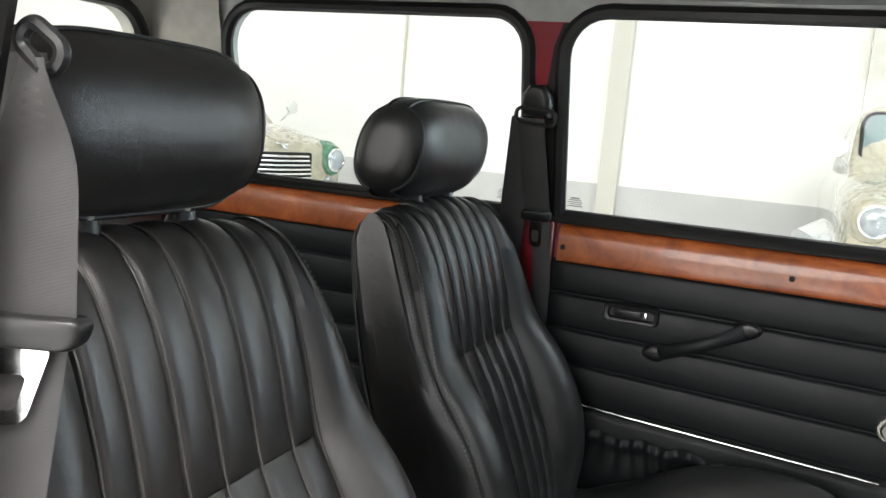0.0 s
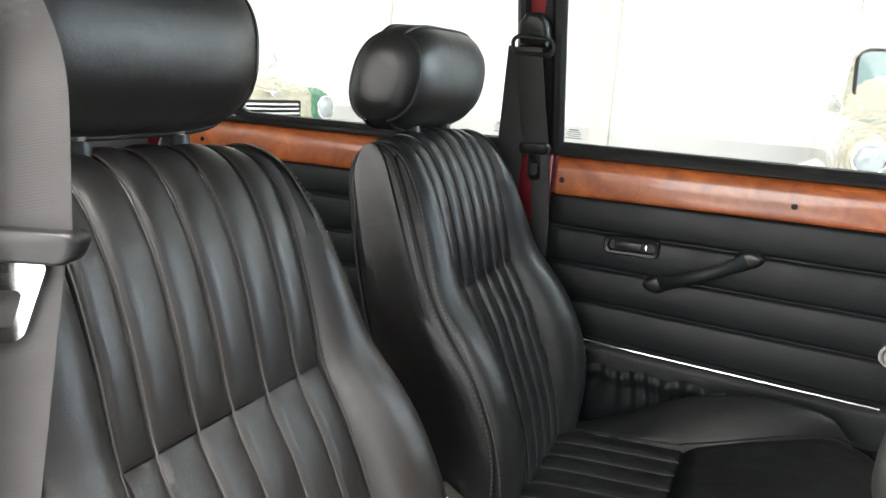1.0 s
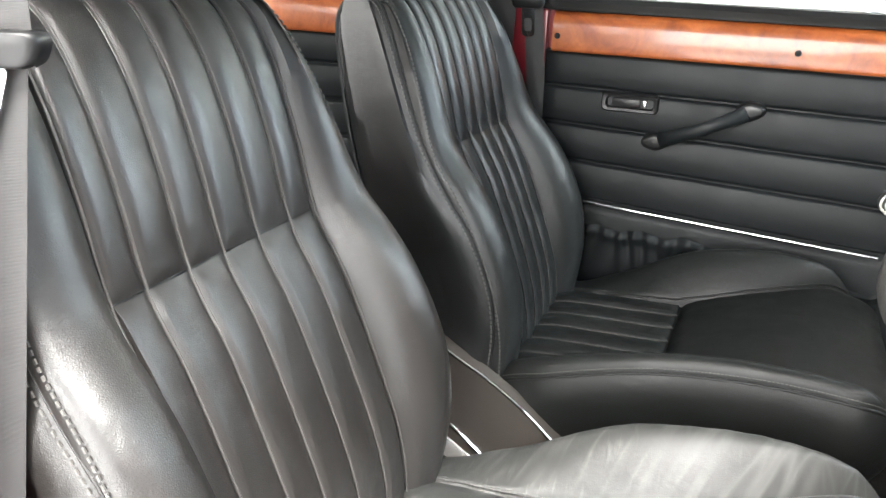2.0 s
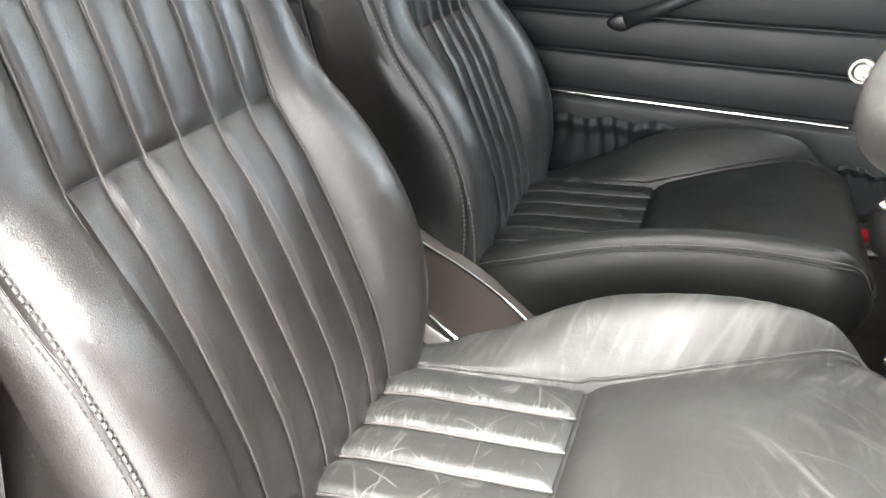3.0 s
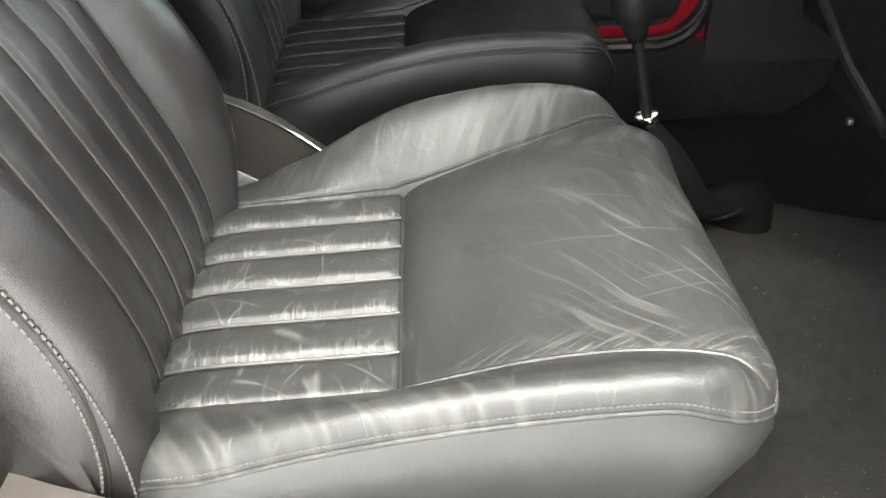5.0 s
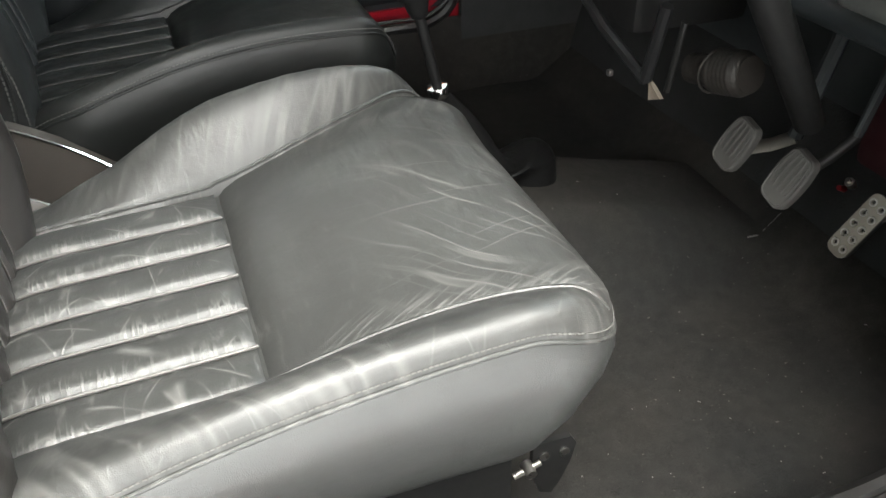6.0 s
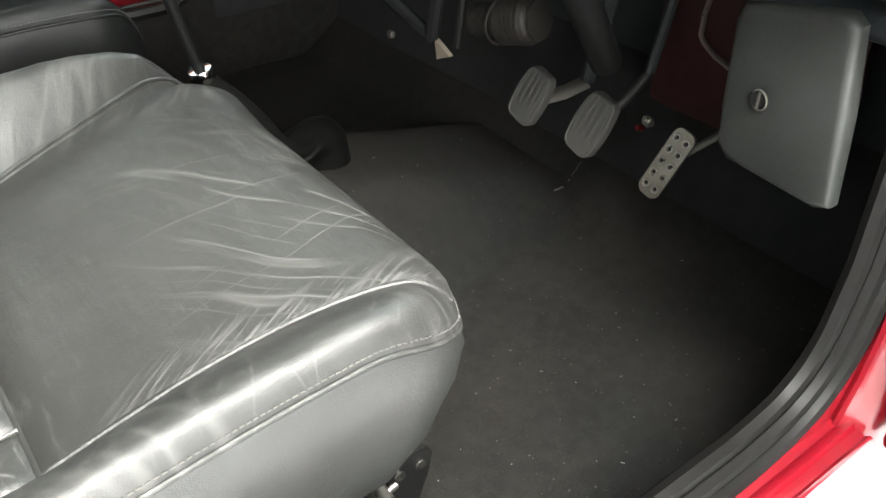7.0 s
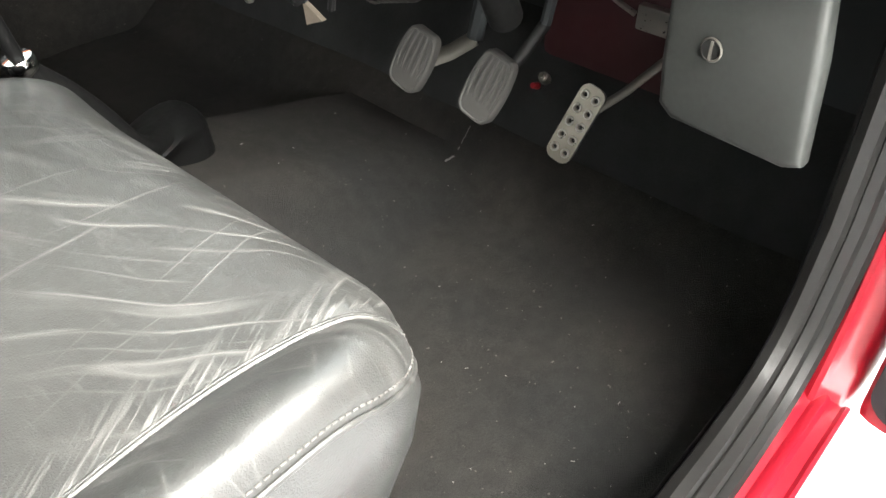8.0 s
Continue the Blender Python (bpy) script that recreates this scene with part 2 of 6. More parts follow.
def webbing_mat():
    m, nt, p = material("belt_webbing")
    v = coords(nt)
    w = nd(nt, "ShaderNodeTexWave", Scale=420.0, Distortion=0.3)
    w.bands_direction = 'Z'
    nt.links.new(v, w.inputs["Vector"])
    n = nd(nt, "ShaderNodeTexNoise", Scale=20.0, Detail=3.0)
    nt.links.new(v, n.inputs["Vector"])
    c = ramp(nt, n.outputs[0], [(0.3, (0.011, 0.0102, 0.0105)), (0.7, (0.019, 0.0178, 0.0182))])
    nt.links.new(c, p.inputs["Base Color"])
    p.inputs["Roughness"].default_value = 0.55
    p.inputs["Sheen Weight"].default_value = 0.16
    b = nd(nt, "ShaderNodeBump", Strength=0.22, Distance=0.0006)
    nt.links.new(w.outputs[0], b.inputs["Height"])
    nt.links.new(b.outputs[0], p.inputs["Normal"])
    return m


def glass_mat(name, tint):
    m, nt, p = material(name)
    tr = nt.nodes.new("ShaderNodeBsdfTransparent")
    tr.inputs[0].default_value = (*tint, 1)
    gl = nt.nodes.new("ShaderNodeBsdfGlossy")
    gl.inputs["Roughness"].default_value = 0.02
    lw = nt.nodes.new("ShaderNodeLayerWeight")
    lw.inputs[0].default_value = 0.5
    gloss = mth(nt, 'ADD', mth(nt, 'MULTIPLY', mth(nt, 'POWER', lw.outputs["Facing"], 5.0), 0.5), 0.03)
    mx = nt.nodes.new("ShaderNodeMixShader")
    nt.links.new(gloss, mx.inputs[0])
    nt.links.new(tr.outputs[0], mx.inputs[1])
    nt.links.new(gl.outputs[0], mx.inputs[2])
    nt.links.new(mx.outputs[0], nt.nodes["Material Output"].inputs[0])
    return m


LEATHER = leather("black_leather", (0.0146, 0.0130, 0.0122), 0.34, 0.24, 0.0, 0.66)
# same hide as the driver's, its tone lowered for the passenger side's shade
LEATHER_SHADED = leather("shaded_black_leather", (0.0118, 0.0125, 0.0124), 0.35, 0.22, 0.0, 0.52)
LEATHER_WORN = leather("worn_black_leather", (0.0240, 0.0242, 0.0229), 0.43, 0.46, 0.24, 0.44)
# uncreased cushion hide, tone lowered further to paint shade on the passenger cushion
LEATHER_SEAT_SHADED = leather("shaded_smooth_leather", (0.0078, 0.0084, 0.0081), 0.40, 0.22, 0.0, 0.30)
LEATHER_BOX = leather("cushion_side_leather", (0.0225, 0.0230, 0.0222), 0.38, 0.16, 0.0, 0.5)
LEATHER_TRIM = leather("black_vinyl", (0.0076, 0.0093, 0.0104), 0.47, 0.05, 0.0, 0.26)
# rim leather paled: windscreen light on it is put into the colour
WHEEL_RIM = leather("lit_rim_leather", (0.026, 0.025, 0.024), 0.42, 0.05, 0.0, 0.45)
# paler than the hide, to paint the highlight along pleat edges
SEAM_HIGHLIGHT = plain("seam_highlight", (0.058, 0.055, 0.052), 0.45, grain=300, bump=0.2)
THREAD = plain("stitching_thread", (0.070, 0.067, 0.063), 0.6, grain=400, bump=0.1)
WOOD = wood_mat()
CARPET = carpet_mat()
WEB = webbing_mat()
CHROME = plain("chrome", (0.78, 0.78, 0.77), 0.10, 1.0, vary=0.04, bump=0.0)
ARM_STEEL = plain("dull_pedal_steel", (0.12, 0.112, 0.10), 0.5, 0.6, grain=160, bump=0.05)
ALLOY = plain("dull_aluminium", (0.27, 0.25, 0.215), 0.40, 0.9, grain=200, bump=0.03)
STEEL = plain("brushed_steel", (0.52, 0.50, 0.47), 0.32, 1.0, grain=220, bump=0.04)
BLACK = plain("black_plastic", (0.009, 0.009, 0.0095), 0.36, grain=160, bump=0.03, spec=0.38)
BLACK_DULL = plain("dull_black_metal", (0.007, 0.007, 0.007), 0.5, grain=120, bump=0.06, spec=0.25)
KNOB = plain("matt_black_knob", (0.0045, 0.0045, 0.0045), 0.55, grain=200, bump=0.08, spec=0.14)
RUBBER = plain("black_rubber", (0.009, 0.0088, 0.009), 0.42, grain=140, bump=0.06, spec=0.28)
SEAL = plain("grey_black_door_seal", (0.0066, 0.0064, 0.0061), 0.44, grain=140, bump=0.06, spec=0.17)
PEDAL_RUBBER = plain("worn_pedal_rubber", (0.058, 0.056, 0.053), 0.62, grain=260, bump=0.15)
RED = plain("red_car_paint", (0.19, 0.004, 0.011), 0.36, grain=30, vary=0.05, bump=0.0, coat=0.3)
HEADLINER = plain("grey_headlining", (0.36, 0.375, 0.355), 0.85, grain=240, bump=0.12)
PILLAR_TRIM = plain("pale_pillar_cloth", (0.42, 0.41, 0.37), 0.85, grain=240, bump=0.12)
GREY_BOARD = plain("grey_trim_board", (0.023, 0.0248, 0.0232), 0.55, grain=200, bump=0.1)
HINGE = plain("grey_brown_hinge_cover", (0.052, 0.045, 0.040), 0.42, grain=90, bump=0.05)
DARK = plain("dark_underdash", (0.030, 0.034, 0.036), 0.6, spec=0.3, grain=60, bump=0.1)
# carpet tone for toe and footwell sides, set apart to lighten their shade
TOE_LIFTED = plain("lifted_toe_carpet", (0.021, 0.0216, 0.0218), 0.9, grain=260, bump=0.3, spec=0.15)
# body red with the footwell's shade put into the colour
SHADED_RED = plain("shaded_red_paint", (0.024, 0.003, 0.005), 0.6, grain=60, vary=0.2, bump=0.1)
DUCT = plain("brown_duct", (0.011, 0.009, 0.0075), 0.6, grain=120, bump=0.2)
LINT = plain("pale_lint", (0.15, 0.145, 0.14), 0.9, grain=200, bump=0.0)
TAB = plain("pale_torn_foam", (0.17, 0.14, 0.11), 0.8, grain=200, bump=0.2)
BEIGE = plain("pale_dash_cloth", (0.46, 0.42, 0.35), 0.8, grain=300, bump=0.25)
GLASS = glass_mat("window_glass", (0.97, 0.985, 0.98))
CREAM = plain("cream_paint", (0.33, 0.30, 0.22), 0.28, grain=20, vary=0.03, bump=0.0, coat=1.0)
GREEN = plain("green_paint", (0.035, 0.14, 0.075), 0.28, grain=20, vary=0.05, bump=0.0, coat=1.0)
SILVER = plain("silver_paint", (0.55, 0.57, 0.60), 0.3, 0.3, grain=40, vary=0.03, bump=0.0, coat=1.0)
TYRE = plain("tyre_rubber", (0.02, 0.02, 0.02), 0.8)
CARGLASS = plain("tinted_screen", (0.16, 0.22, 0.22), 0.06, grain=8, bump=0.0)
LENS = plain("headlamp_lens", (0.33, 0.35, 0.36), 0.12, 0.4, grain=180, bump=0.35)
WALL = plain("white_wall_paint", (0.82, 0.81, 0.77), 0.75, grain=14, vary=0.03, bump=0.02)
WALL_EDGE = plain("cream_pillar_paint", (0.55, 0.53, 0.47), 0.75, grain=14, vary=0.04, bump=0.02)
DADO = plain("grey_dado_paint", (0.50, 0.50, 0.485), 0.6, grain=14, vary=0.05, bump=0.02)
FLOORTILE = plain("pale_showroom_floor", (0.66, 0.67, 0.68), 0.28, grain=9, vary=0.05, bump=0.0)
CEIL = plain("white_ceiling", (0.78, 0.78, 0.76), 0.8, grain=12, vary=0.03, bump=0.02)

# ---- mesh helpers ----


def mesh_of(name, bm, mat, smooth=True):
    bmesh.ops.recalc_face_normals(bm, faces=bm.faces[:])
    me = bpy.data.meshes.new(name)
    bm.to_mesh(me)
    bm.free()
    me.materials.append(mat)
    if smooth:
        me.polygons.foreach_set("use_smooth", [True] * len(me.polygons))
        me.set_sharp_from_angle(angle=radians(42))
    return me


def part(name, bm, mat, parent, label="", smooth=True):
    ob = new(name, mesh_of(name, bm, mat, smooth))
    if parent is not None:
        ob.parent = parent
    if label:
        ob["label"] = label
    return ob


def thing(name, label, category, at=(0, 0, 0), group="", kind=""):
    e = new(name)
    e.empty_display_size = 0.05
    e.location = at
    return tagged(e, label, category, group, kind)


def structure(name, bm, mat, label, category="", smooth=True):
    ob = part(name, bm, mat, None, "", smooth)
    return tagged(ob, label, category or name.split("_")[0], kind="structure")


def box(bm, x0, x1, y0, y1, z0, z1, bevel=0.0, seg=2):
    r = bmesh.ops.create_cube(bm, size=1.0, matrix=Matrix.Translation(((x0 + x1) / 2, (y0 + y1) / 2, (z0 + z1) / 2)) @ Matrix.Diagonal((x1 - x0, y1 - y0, z1 - z0, 1)))
    if bevel:
        es = list({e for v in r["verts"] for e in v.link_edges})
        bmesh.ops.bevel(bm, geom=es, offset=bevel, segments=seg, affect='EDGES', profile=0.6)
    return bm


def boxm(*a, **k):
    return box(bmesh.new(), *a, **k)


def cyl(bm, p0, p1, r0, r1=None, n=20, caps=True):
    r1 = r0 if r1 is None else r1
    a, b = Vector(p0), Vector(p1)
    q = (b - a).to_track_quat('Z', 'Y').to_matrix().to_4x4()
    bmesh.ops.create_cone(bm, cap_ends=caps, segments=n, radius1=r0, radius2=r1, depth=(b - a).length, matrix=Matrix.Translation((a + b) / 2) @ q)
    return bm


def tube(bm, pts, r, n=8, closed=False, flat=1.0):
    """A round (or flattened) cord along a line of points."""
    pts = [Vector(p) for p in pts]
    m = len(pts)
    rings = []
    up = None
    for i, p in enumerate(pts):
        a = pts[(i - 1) % m] if (closed or i) else p
        b = pts[(i + 1) % m] if (closed or i < m - 1) else p
        t = (b - a).normalized()
        if up is None:
            up = t.orthogonal().normalized()
        up = (up - t * up.dot(t)).normalized()
        side = t.cross(up)
        rr = r(i / (m - 1)) if callable(r) else r
        rings.append([bm.verts.new(p + (up * math.cos(2 * math.pi * k / n) + side * math.sin(2 * math.pi * k / n) * flat) * rr) for k in range(n)])
    for i in range(m if closed else m - 1):
        A, B = rings[i], rings[(i + 1) % m]
        for k in range(n):
            bm.faces.new((A[k], A[(k + 1) % n], B[(k + 1) % n], B[k]))
    if not closed:
        bm.faces.new(rings[0][::-1])
        bm.faces.new(rings[-1])
    return bm


def loft(bm, rings, closed=True, caps=True):
    """Faces between equal rings of points."""
    vs = [[bm.verts.new(p) for p in r] for r in rings]
    n = len(vs[0])
    for A, B in zip(vs, vs[1:]):
        for k in range(n if closed else n - 1):
            bm.faces.new((A[k], A[(k + 1) % n], B[(k + 1) % n], B[k]))
    if caps and closed:
        bm.faces.new(vs[0][::-1])
        bm.faces.new(vs[-1])
    return bm


def sheet(bm, nu, nv, fn):
    """A grid of points fn(u, v), u and v from 0 to 1."""
    vs = [[bm.verts.new(fn(i / nu, j / nv)) for j in range(nv + 1)] for i in range(nu + 1)]
    for i in range(nu):
        for j in range(nv):
            bm.faces.new((vs[i][j], vs[i + 1][j], vs[i + 1][j + 1], vs[i][j + 1]))
    return bm


def rounded(w0, w1, h0, h1, r, seg=6):
    """Outline of a rounded rectangle, counter-clockwise; r is one radius or four (right-low, right-top, left-top, left-low)."""
    rs = r if isinstance(r, (tuple, list)) else (r,) * 4
    out = []
    for (cx, cy, a0), q in zip(((w1, h0, -90), (w1, h1, 0), (w0, h1, 90), (w0, h0, 180)), rs):
        sx, sy = (-1 if cx == w1 else 1), (1 if cy == h0 else -1)
        for k in range(seg + 1):
            a = radians(a0 + 90 * k / seg)
            out.append((cx + sx * q + q * math.cos(a), cy + sy * q + q * math.sin(a)))
    return out


def pillow(bm, outline, place, depth, edge, swell=0.0, rows=3):
    """A padded plate: an outline in the plane, thickened; place(a, b, out) gives the point."""
    ca = sum(a for a, b in outline) / len(outline)
    cb = sum(b for a, b in outline) / len(outline)

    def ring(shrink, out):
        res = []
        for a, b in outline:
            da, db = a - ca, b - cb
            L = math.hypot(da, db) or 1
            k = max(0.02, 1 - shrink / L)
            res.append(place(ca + da * k, cb + db * k, out))
        return res
    rings = [ring(0, 0), ring(0, depth - edge)]
    for k in range(1, rows + 1):
        t = k / rows * math.pi / 2
        rings.append(ring(edge * (1 - math.cos(t)), depth - edge + edge * math.sin(t)))
    loft(bm, rings, caps=True)
    return bm


def wall_with_holes(outer, holes, place, thick):
    """A slab with openings: outlines in the plane; place(a, b, out) gives the point."""
    bm = bmesh.new()
    loops = []
    for o in (outer, *holes):
        vs = [bm.verts.new((a, b, 0)) for a, b in o]
        loops.append([bm.edges.new((vs[i], vs[(i + 1) % len(vs)])) for i in range(len(vs))])
    bmesh.ops.triangle_fill(bm, use_beauty=True, use_dissolve=False, edges=[e for l in loops for e in l], normal=(0, 0, 1))
    ext = bmesh.ops.extrude_face_region(bm, geom=bm.faces[:])
    for v in [g for g in ext["geom"] if isinstance(g, bmesh.types.BMVert)]:
        v.co.z = thick
    for v in bm.verts:
        v.co = place(v.co.x, v.co.y, v.co.z)
    return bm


def interp(table, t):
    """A smooth value from a table of (place, value)."""
    if t <= table[0][0]:
        return table[0][1]
    if t >= table[-1][0]:
        return table[-1][1]
    i = next(k for k in range(len(table) - 1) if t <= table[k + 1][0])

    def slope(k):
        a, b = table[max(0, k - 1)], table[min(len(table) - 1, k + 1)]
        return (b[1] - a[1]) / (b[0] - a[0])
    (a, u), (b, w) = table[i], table[i + 1]
    h = b - a
    k = (t - a) / h
    return ((2 * k ** 3 - 3 * k ** 2 + 1) * u + (k ** 3 - 2 * k ** 2 + k) * h * slope(i) + (3 * k ** 2 - 2 * k ** 3) * w + (k ** 3 - k ** 2) * h * slope(i + 1))


def smooth_line(pts, n):
    """n + 1 points evenly along a smooth curve through pts (tuples of any length)."""
    P = [np.array(p, float) for p in pts]
    P = [2 * P[0] - P[1]] + P + [2 * P[-1] - P[-2]]
    dense = []
    for i in range(1, len(P) - 2):
        for k in range(12):
            t = k / 12
            a, b, c, d = P[i - 1:i + 3]
            dense.append(0.5 * (2 * b + (c - a) * t + (2 * a - 5 * b + 4 * c - d) * t * t + (3 * b - a - 3 * c + d) * t ** 3))
    dense.append(P[-2])
    L = [0]
    for a, b in zip(dense, dense[1:]):
        L.append(L[-1] + float(np.linalg.norm(b[:2] - a[:2])))
    out = []
    j = 0
    for i in range(n + 1):
        s = L[-1] * i / n
        while j < len(L) - 2 and L[j + 1] < s:
            j += 1
        k = (s - L[j]) / max(1e-9, L[j + 1] - L[j])
        out.append(dense[j] + (dense[j + 1] - dense[j]) * k)
    return out


def sstep(a, b, t):
    t = max(0, min(1, (t - a) / (b - a)))
    return t * t * (3 - 2 * t)

# ---- the car: floor, sides, roof ----


FLOOR = 0.21


TUNNEL = [(0.30, 0.320), (0.55, 0.335), (0.64, 0.325), (0.75, 0.296), (0.89, 0.258), (0.97, 0.225), (1.1, 0.21)]


def floor_height(x, y):
    """Carpet height: a tunnel that sinks forwards, steep on the passenger's side, and the slope up to the toe board."""
    side = (1 - sstep(0.085, 0.125, y)) if y > 0 else (1 - sstep(0.05, 0.20, -y))
    z = FLOOR + (interp(TUNNEL, x) - FLOOR) * side
    z = max(z, FLOOR + 0.75 * max(0.0, x - 0.875))
    return z + 0.0025 * noise.noise(Vector((x * 7, y * 7, 0))) + 0.006 * noise.noise(Vector((x * 3.3, y * 3.3, 5)))


structure("floor", sheet(bmesh.new(), 110, 90, lambda u, v: (-0.95 + 2.1 * u, -0.575 + 1.15 * v, floor_height(-0.95 + 2.1 * u, -0.575 + 1.15 * v))),
          CARPET, "black moulded carpet on the car floor, dusted with lint", "carpet")
structure("floor_pan", boxm(-1.2, 1.25, -0.60, 0.60, 0.14, 0.185), BLACK_DULL, "dark steel floor pan under the carpet", "floor pan")


def side_y(z):
    """Half width of the cabin inside at that height: upright below the waist, leaning in above it."""
    return 0.615 if z < 0.905 else 0.615 - (z - 0.905) * 0.27


def left_place(a, b, out):
    return Vector((a, side_y(b) + out, b))


def right_place(a, b, out):
    return Vector((a, -side_y(b) - out, b))


DOOR_WIN = rounded(-0.118, 0.80, 0.915, 1.256, (0.03, 0.05, 0.075, 0.012))
QUARTER_WIN = rounded(-0.80, -0.178, 0.915, 1.252, (0.012, 0.06, 0.085, 0.05))


def cut(outline, place, thick):
    return wall_with_holes(outline[0], outline[1:], place, thick)


LOWER = [(-1.15, 0.20), (1.05, 0.20), (1.05, 0.905), (-1.15, 0.905)]
UPPER = [(-1.15, 0.905), (1.05, 0.905), (0.93, 1.0), (0.74, 1.275), (-0.95, 1.275), (-1.10, 1.0)]
structure("wall_left", cut([LOWER], left_place, 0.03), RED, "red painted body side below the windows", "body side")
structure("wall_left_upper", cut([UPPER, DOOR_WIN, QUARTER_WIN], left_place, 0.03), HEADLINER, "grey lined window surround of the body side", "body side")
structure("wall_right", wall_with_holes([(-1.15, 0.20), (1.05, 0.20), (1.05, 0.903), (0.722, 0.903), (0.722, 0.52), (0.714, 0.445), (0.684, 0.388), (0.63, 0.362), (0.55, 0.358), (0.0, 0.358), (-0.07, 0.385), (-0.11, 0.43), (-0.13, 0.50), (-0.13, 0.903), (-1.15, 0.903)], [], right_place, 0.012),
          RED, "red painted body side around the open doorway", "body side")
structure("wall_right_upper", wall_with_holes([(-1.15, 0.905), (-0.12, 0.905), (-0.115, 1.10), (-0.10, 1.20), (-0.05, 1.245), (0.60, 1.25), (0.70, 1.0), (0.72, 0.905), (1.05, 0.905), (0.93, 1.0), (0.74, 1.285), (-0.95, 1.285), (-1.10, 1.0)], [rounded(-0.80, -0.20, 0.93, 1.23, 0.06)], right_place, 0.03),
          RED, "red painted pillars and roof rail of the body side", "body side")

bm = bmesh.new()
loft(bm, [[(x0, side_y(z) - 0.003, z), (x1, side_y(z) - 0.003, z), (x1, side_y(z) + 0.012, z), (x0, side_y(z) + 0.012, z)] for z, x0, x1 in ((0.906, -0.174, -0.122), (1.0, -0.174, -0.122), (1.10, -0.174, -0.122), (1.17, -0.176, -0.116), (1.215, -0.184, -0.104), (1.238, -0.196, -0.090))])
structure("pillar_left_upper", bm, RED, "red painted door pillar between the side windows", "pillar")

structure("frame_edge_left", loft(bmesh.new(), [[(x0, side_y(z) - 0.009, z), (x1, side_y(z) - 0.009, z), (x1, side_y(z) + 0.004, z), (x0, side_y(z) + 0.004, z)] for z, x0, x1 in ((0.916, -0.146, -0.119), (1.05, -0.146, -0.119), (1.14, -0.143, -0.117), (1.20, -0.133, -0.108), (1.236, -0.118, -0.092))]), RUBBER, "black rubber edge of the door window frame", "trim")

# headlining and roof


def roof_z(x, y):
    return 1.272 + 0.055 * (1 - (y / 0.55) ** 2) * (1 - ((x + 0.1) / 1.2) ** 2) + 0.0015 * math.sin(x * 21)


structure("ceiling", sheet(bmesh.new(), 30, 24, lambda u, v: (-0.98 + 1.75 * u, -0.535 + 1.07 * v, roof_z(-0.98 + 1.75 * u, -0.535 + 1.07 * v) - 0.004)),
          HEADLINER, "pale grey headlining stretched under the roof", "headlining")
structure("roof", sheet(bmesh.new(), 24, 20, lambda u, v: (-1.05 + 1.9 * u, -0.56 + 1.12 * v, roof_z(-1.05 + 1.9 * u, -0.56 + 1.12 * v) + 0.03)),
          RED, "red painted roof panel", "roof")

# rear bulkhead, rear shelf and back window wall
REAR_WIN = rounded(-0.500, 0.500, 0.96, 1.228, 0.085)


def rear_place(a, b, out):
    return Vector((-0.98 - out - 0.10 * max(0, 1.25 - b), a, b))


structure("wall_rear", wall_with_holes([(-0.60, 0.20), (0.60, 0.20), (0.61, 0.90), (0.565, 1.28), (-0.565, 1.28), (-0.61, 0.90)], [REAR_WIN], rear_place, 0.03), PILLAR_TRIM, "pale cloth trim round the back window", "rear wall")
structure("window_rear", wall_with_holes(rounded(-0.506, 0.506, 0.955, 1.234, 0.085), [], lambda a, b, o: rear_place(a, b, 0.012 + o), 0.004), GLASS, "clear back window glass", "window").visible_shadow = False
structure("rear_seal", tube(bmesh.new(), [rear_place(a, b, -0.003) for a, b in rounded(-0.512, 0.512, 0.947, 1.240, 0.095, 8)], 0.015, 8, True), RUBBER, "black rubber seal of the back window", "seal")
structure("pillar_left_rear", sheet(bmesh.new(), 10, 12, lambda u, v: (-0.972 + 0.172 * u - 0.03 * (1 - v), side_y(0.90 + 0.37 * v) - 0.010 - 0.002 * math.sin(9 * u + 5 * v), 0.90 + 0.37 * v)), PILLAR_TRIM, "pale cloth covering the rear pillar", "pillar")

# ---- fittings of the left side ----


def window_seal(outline, place, r, name, label):
    return structure(name, tube(bmesh.new(), [place(a, b, -0.004) for a, b in outline], r, 8, True), RUBBER, label, "seal")


window_seal(DOOR_WIN, left_place, 0.013, "window_1_seal", "black rubber seal round the door window")
window_seal(QUARTER_WIN, left_place, 0.012, "window_2_seal", "black rubber seal round the rear side window")


def grow(o, d):
    ca = sum(a for a, b in o) / len(o)
    cb = sum(b for a, b in o) / len(o)
    return [(a + math.copysign(d, a - ca), b + math.copysign(d, b - cb)) for a, b in o]


w1 = structure("window_1", wall_with_holes(grow(DOOR_WIN, 0.004), [], lambda a, b, o: left_place(a, b, 0.012 + o), 0.004), GLASS, "clear wound-up door window glass", "window")
w2 = structure("window_2", wall_with_holes(grow(QUARTER_WIN, 0.004), [], lambda a, b, o: left_place(a, b, 0.012 + o), 0.004), GLASS, "clear rear side window glass", "window")
w1.visible_shadow = w2.visible_shadow = False


def glass_mark(x0, parent):
    bm = bmesh.new()
    for k, (w, h) in enumerate(((0.016, 0.0022), (0.024, 0.0012), (0.026, 0.0012), (0.022, 0.0012), (0.028, 0.0016))):
        z = 0.949 - k * 0.0036
        y = side_y(z) + 0.0095
        box(bm, x0 - w / 2, x0 + w / 2, y - 0.0004, y + 0.0004, z - h / 2, z + h / 2)
    return part("etched_mark", bm, HINGE, parent, "small dark etched maker's mark", False)


glass_mark(-0.092, w1)
glass_mark(-0.225, w2)


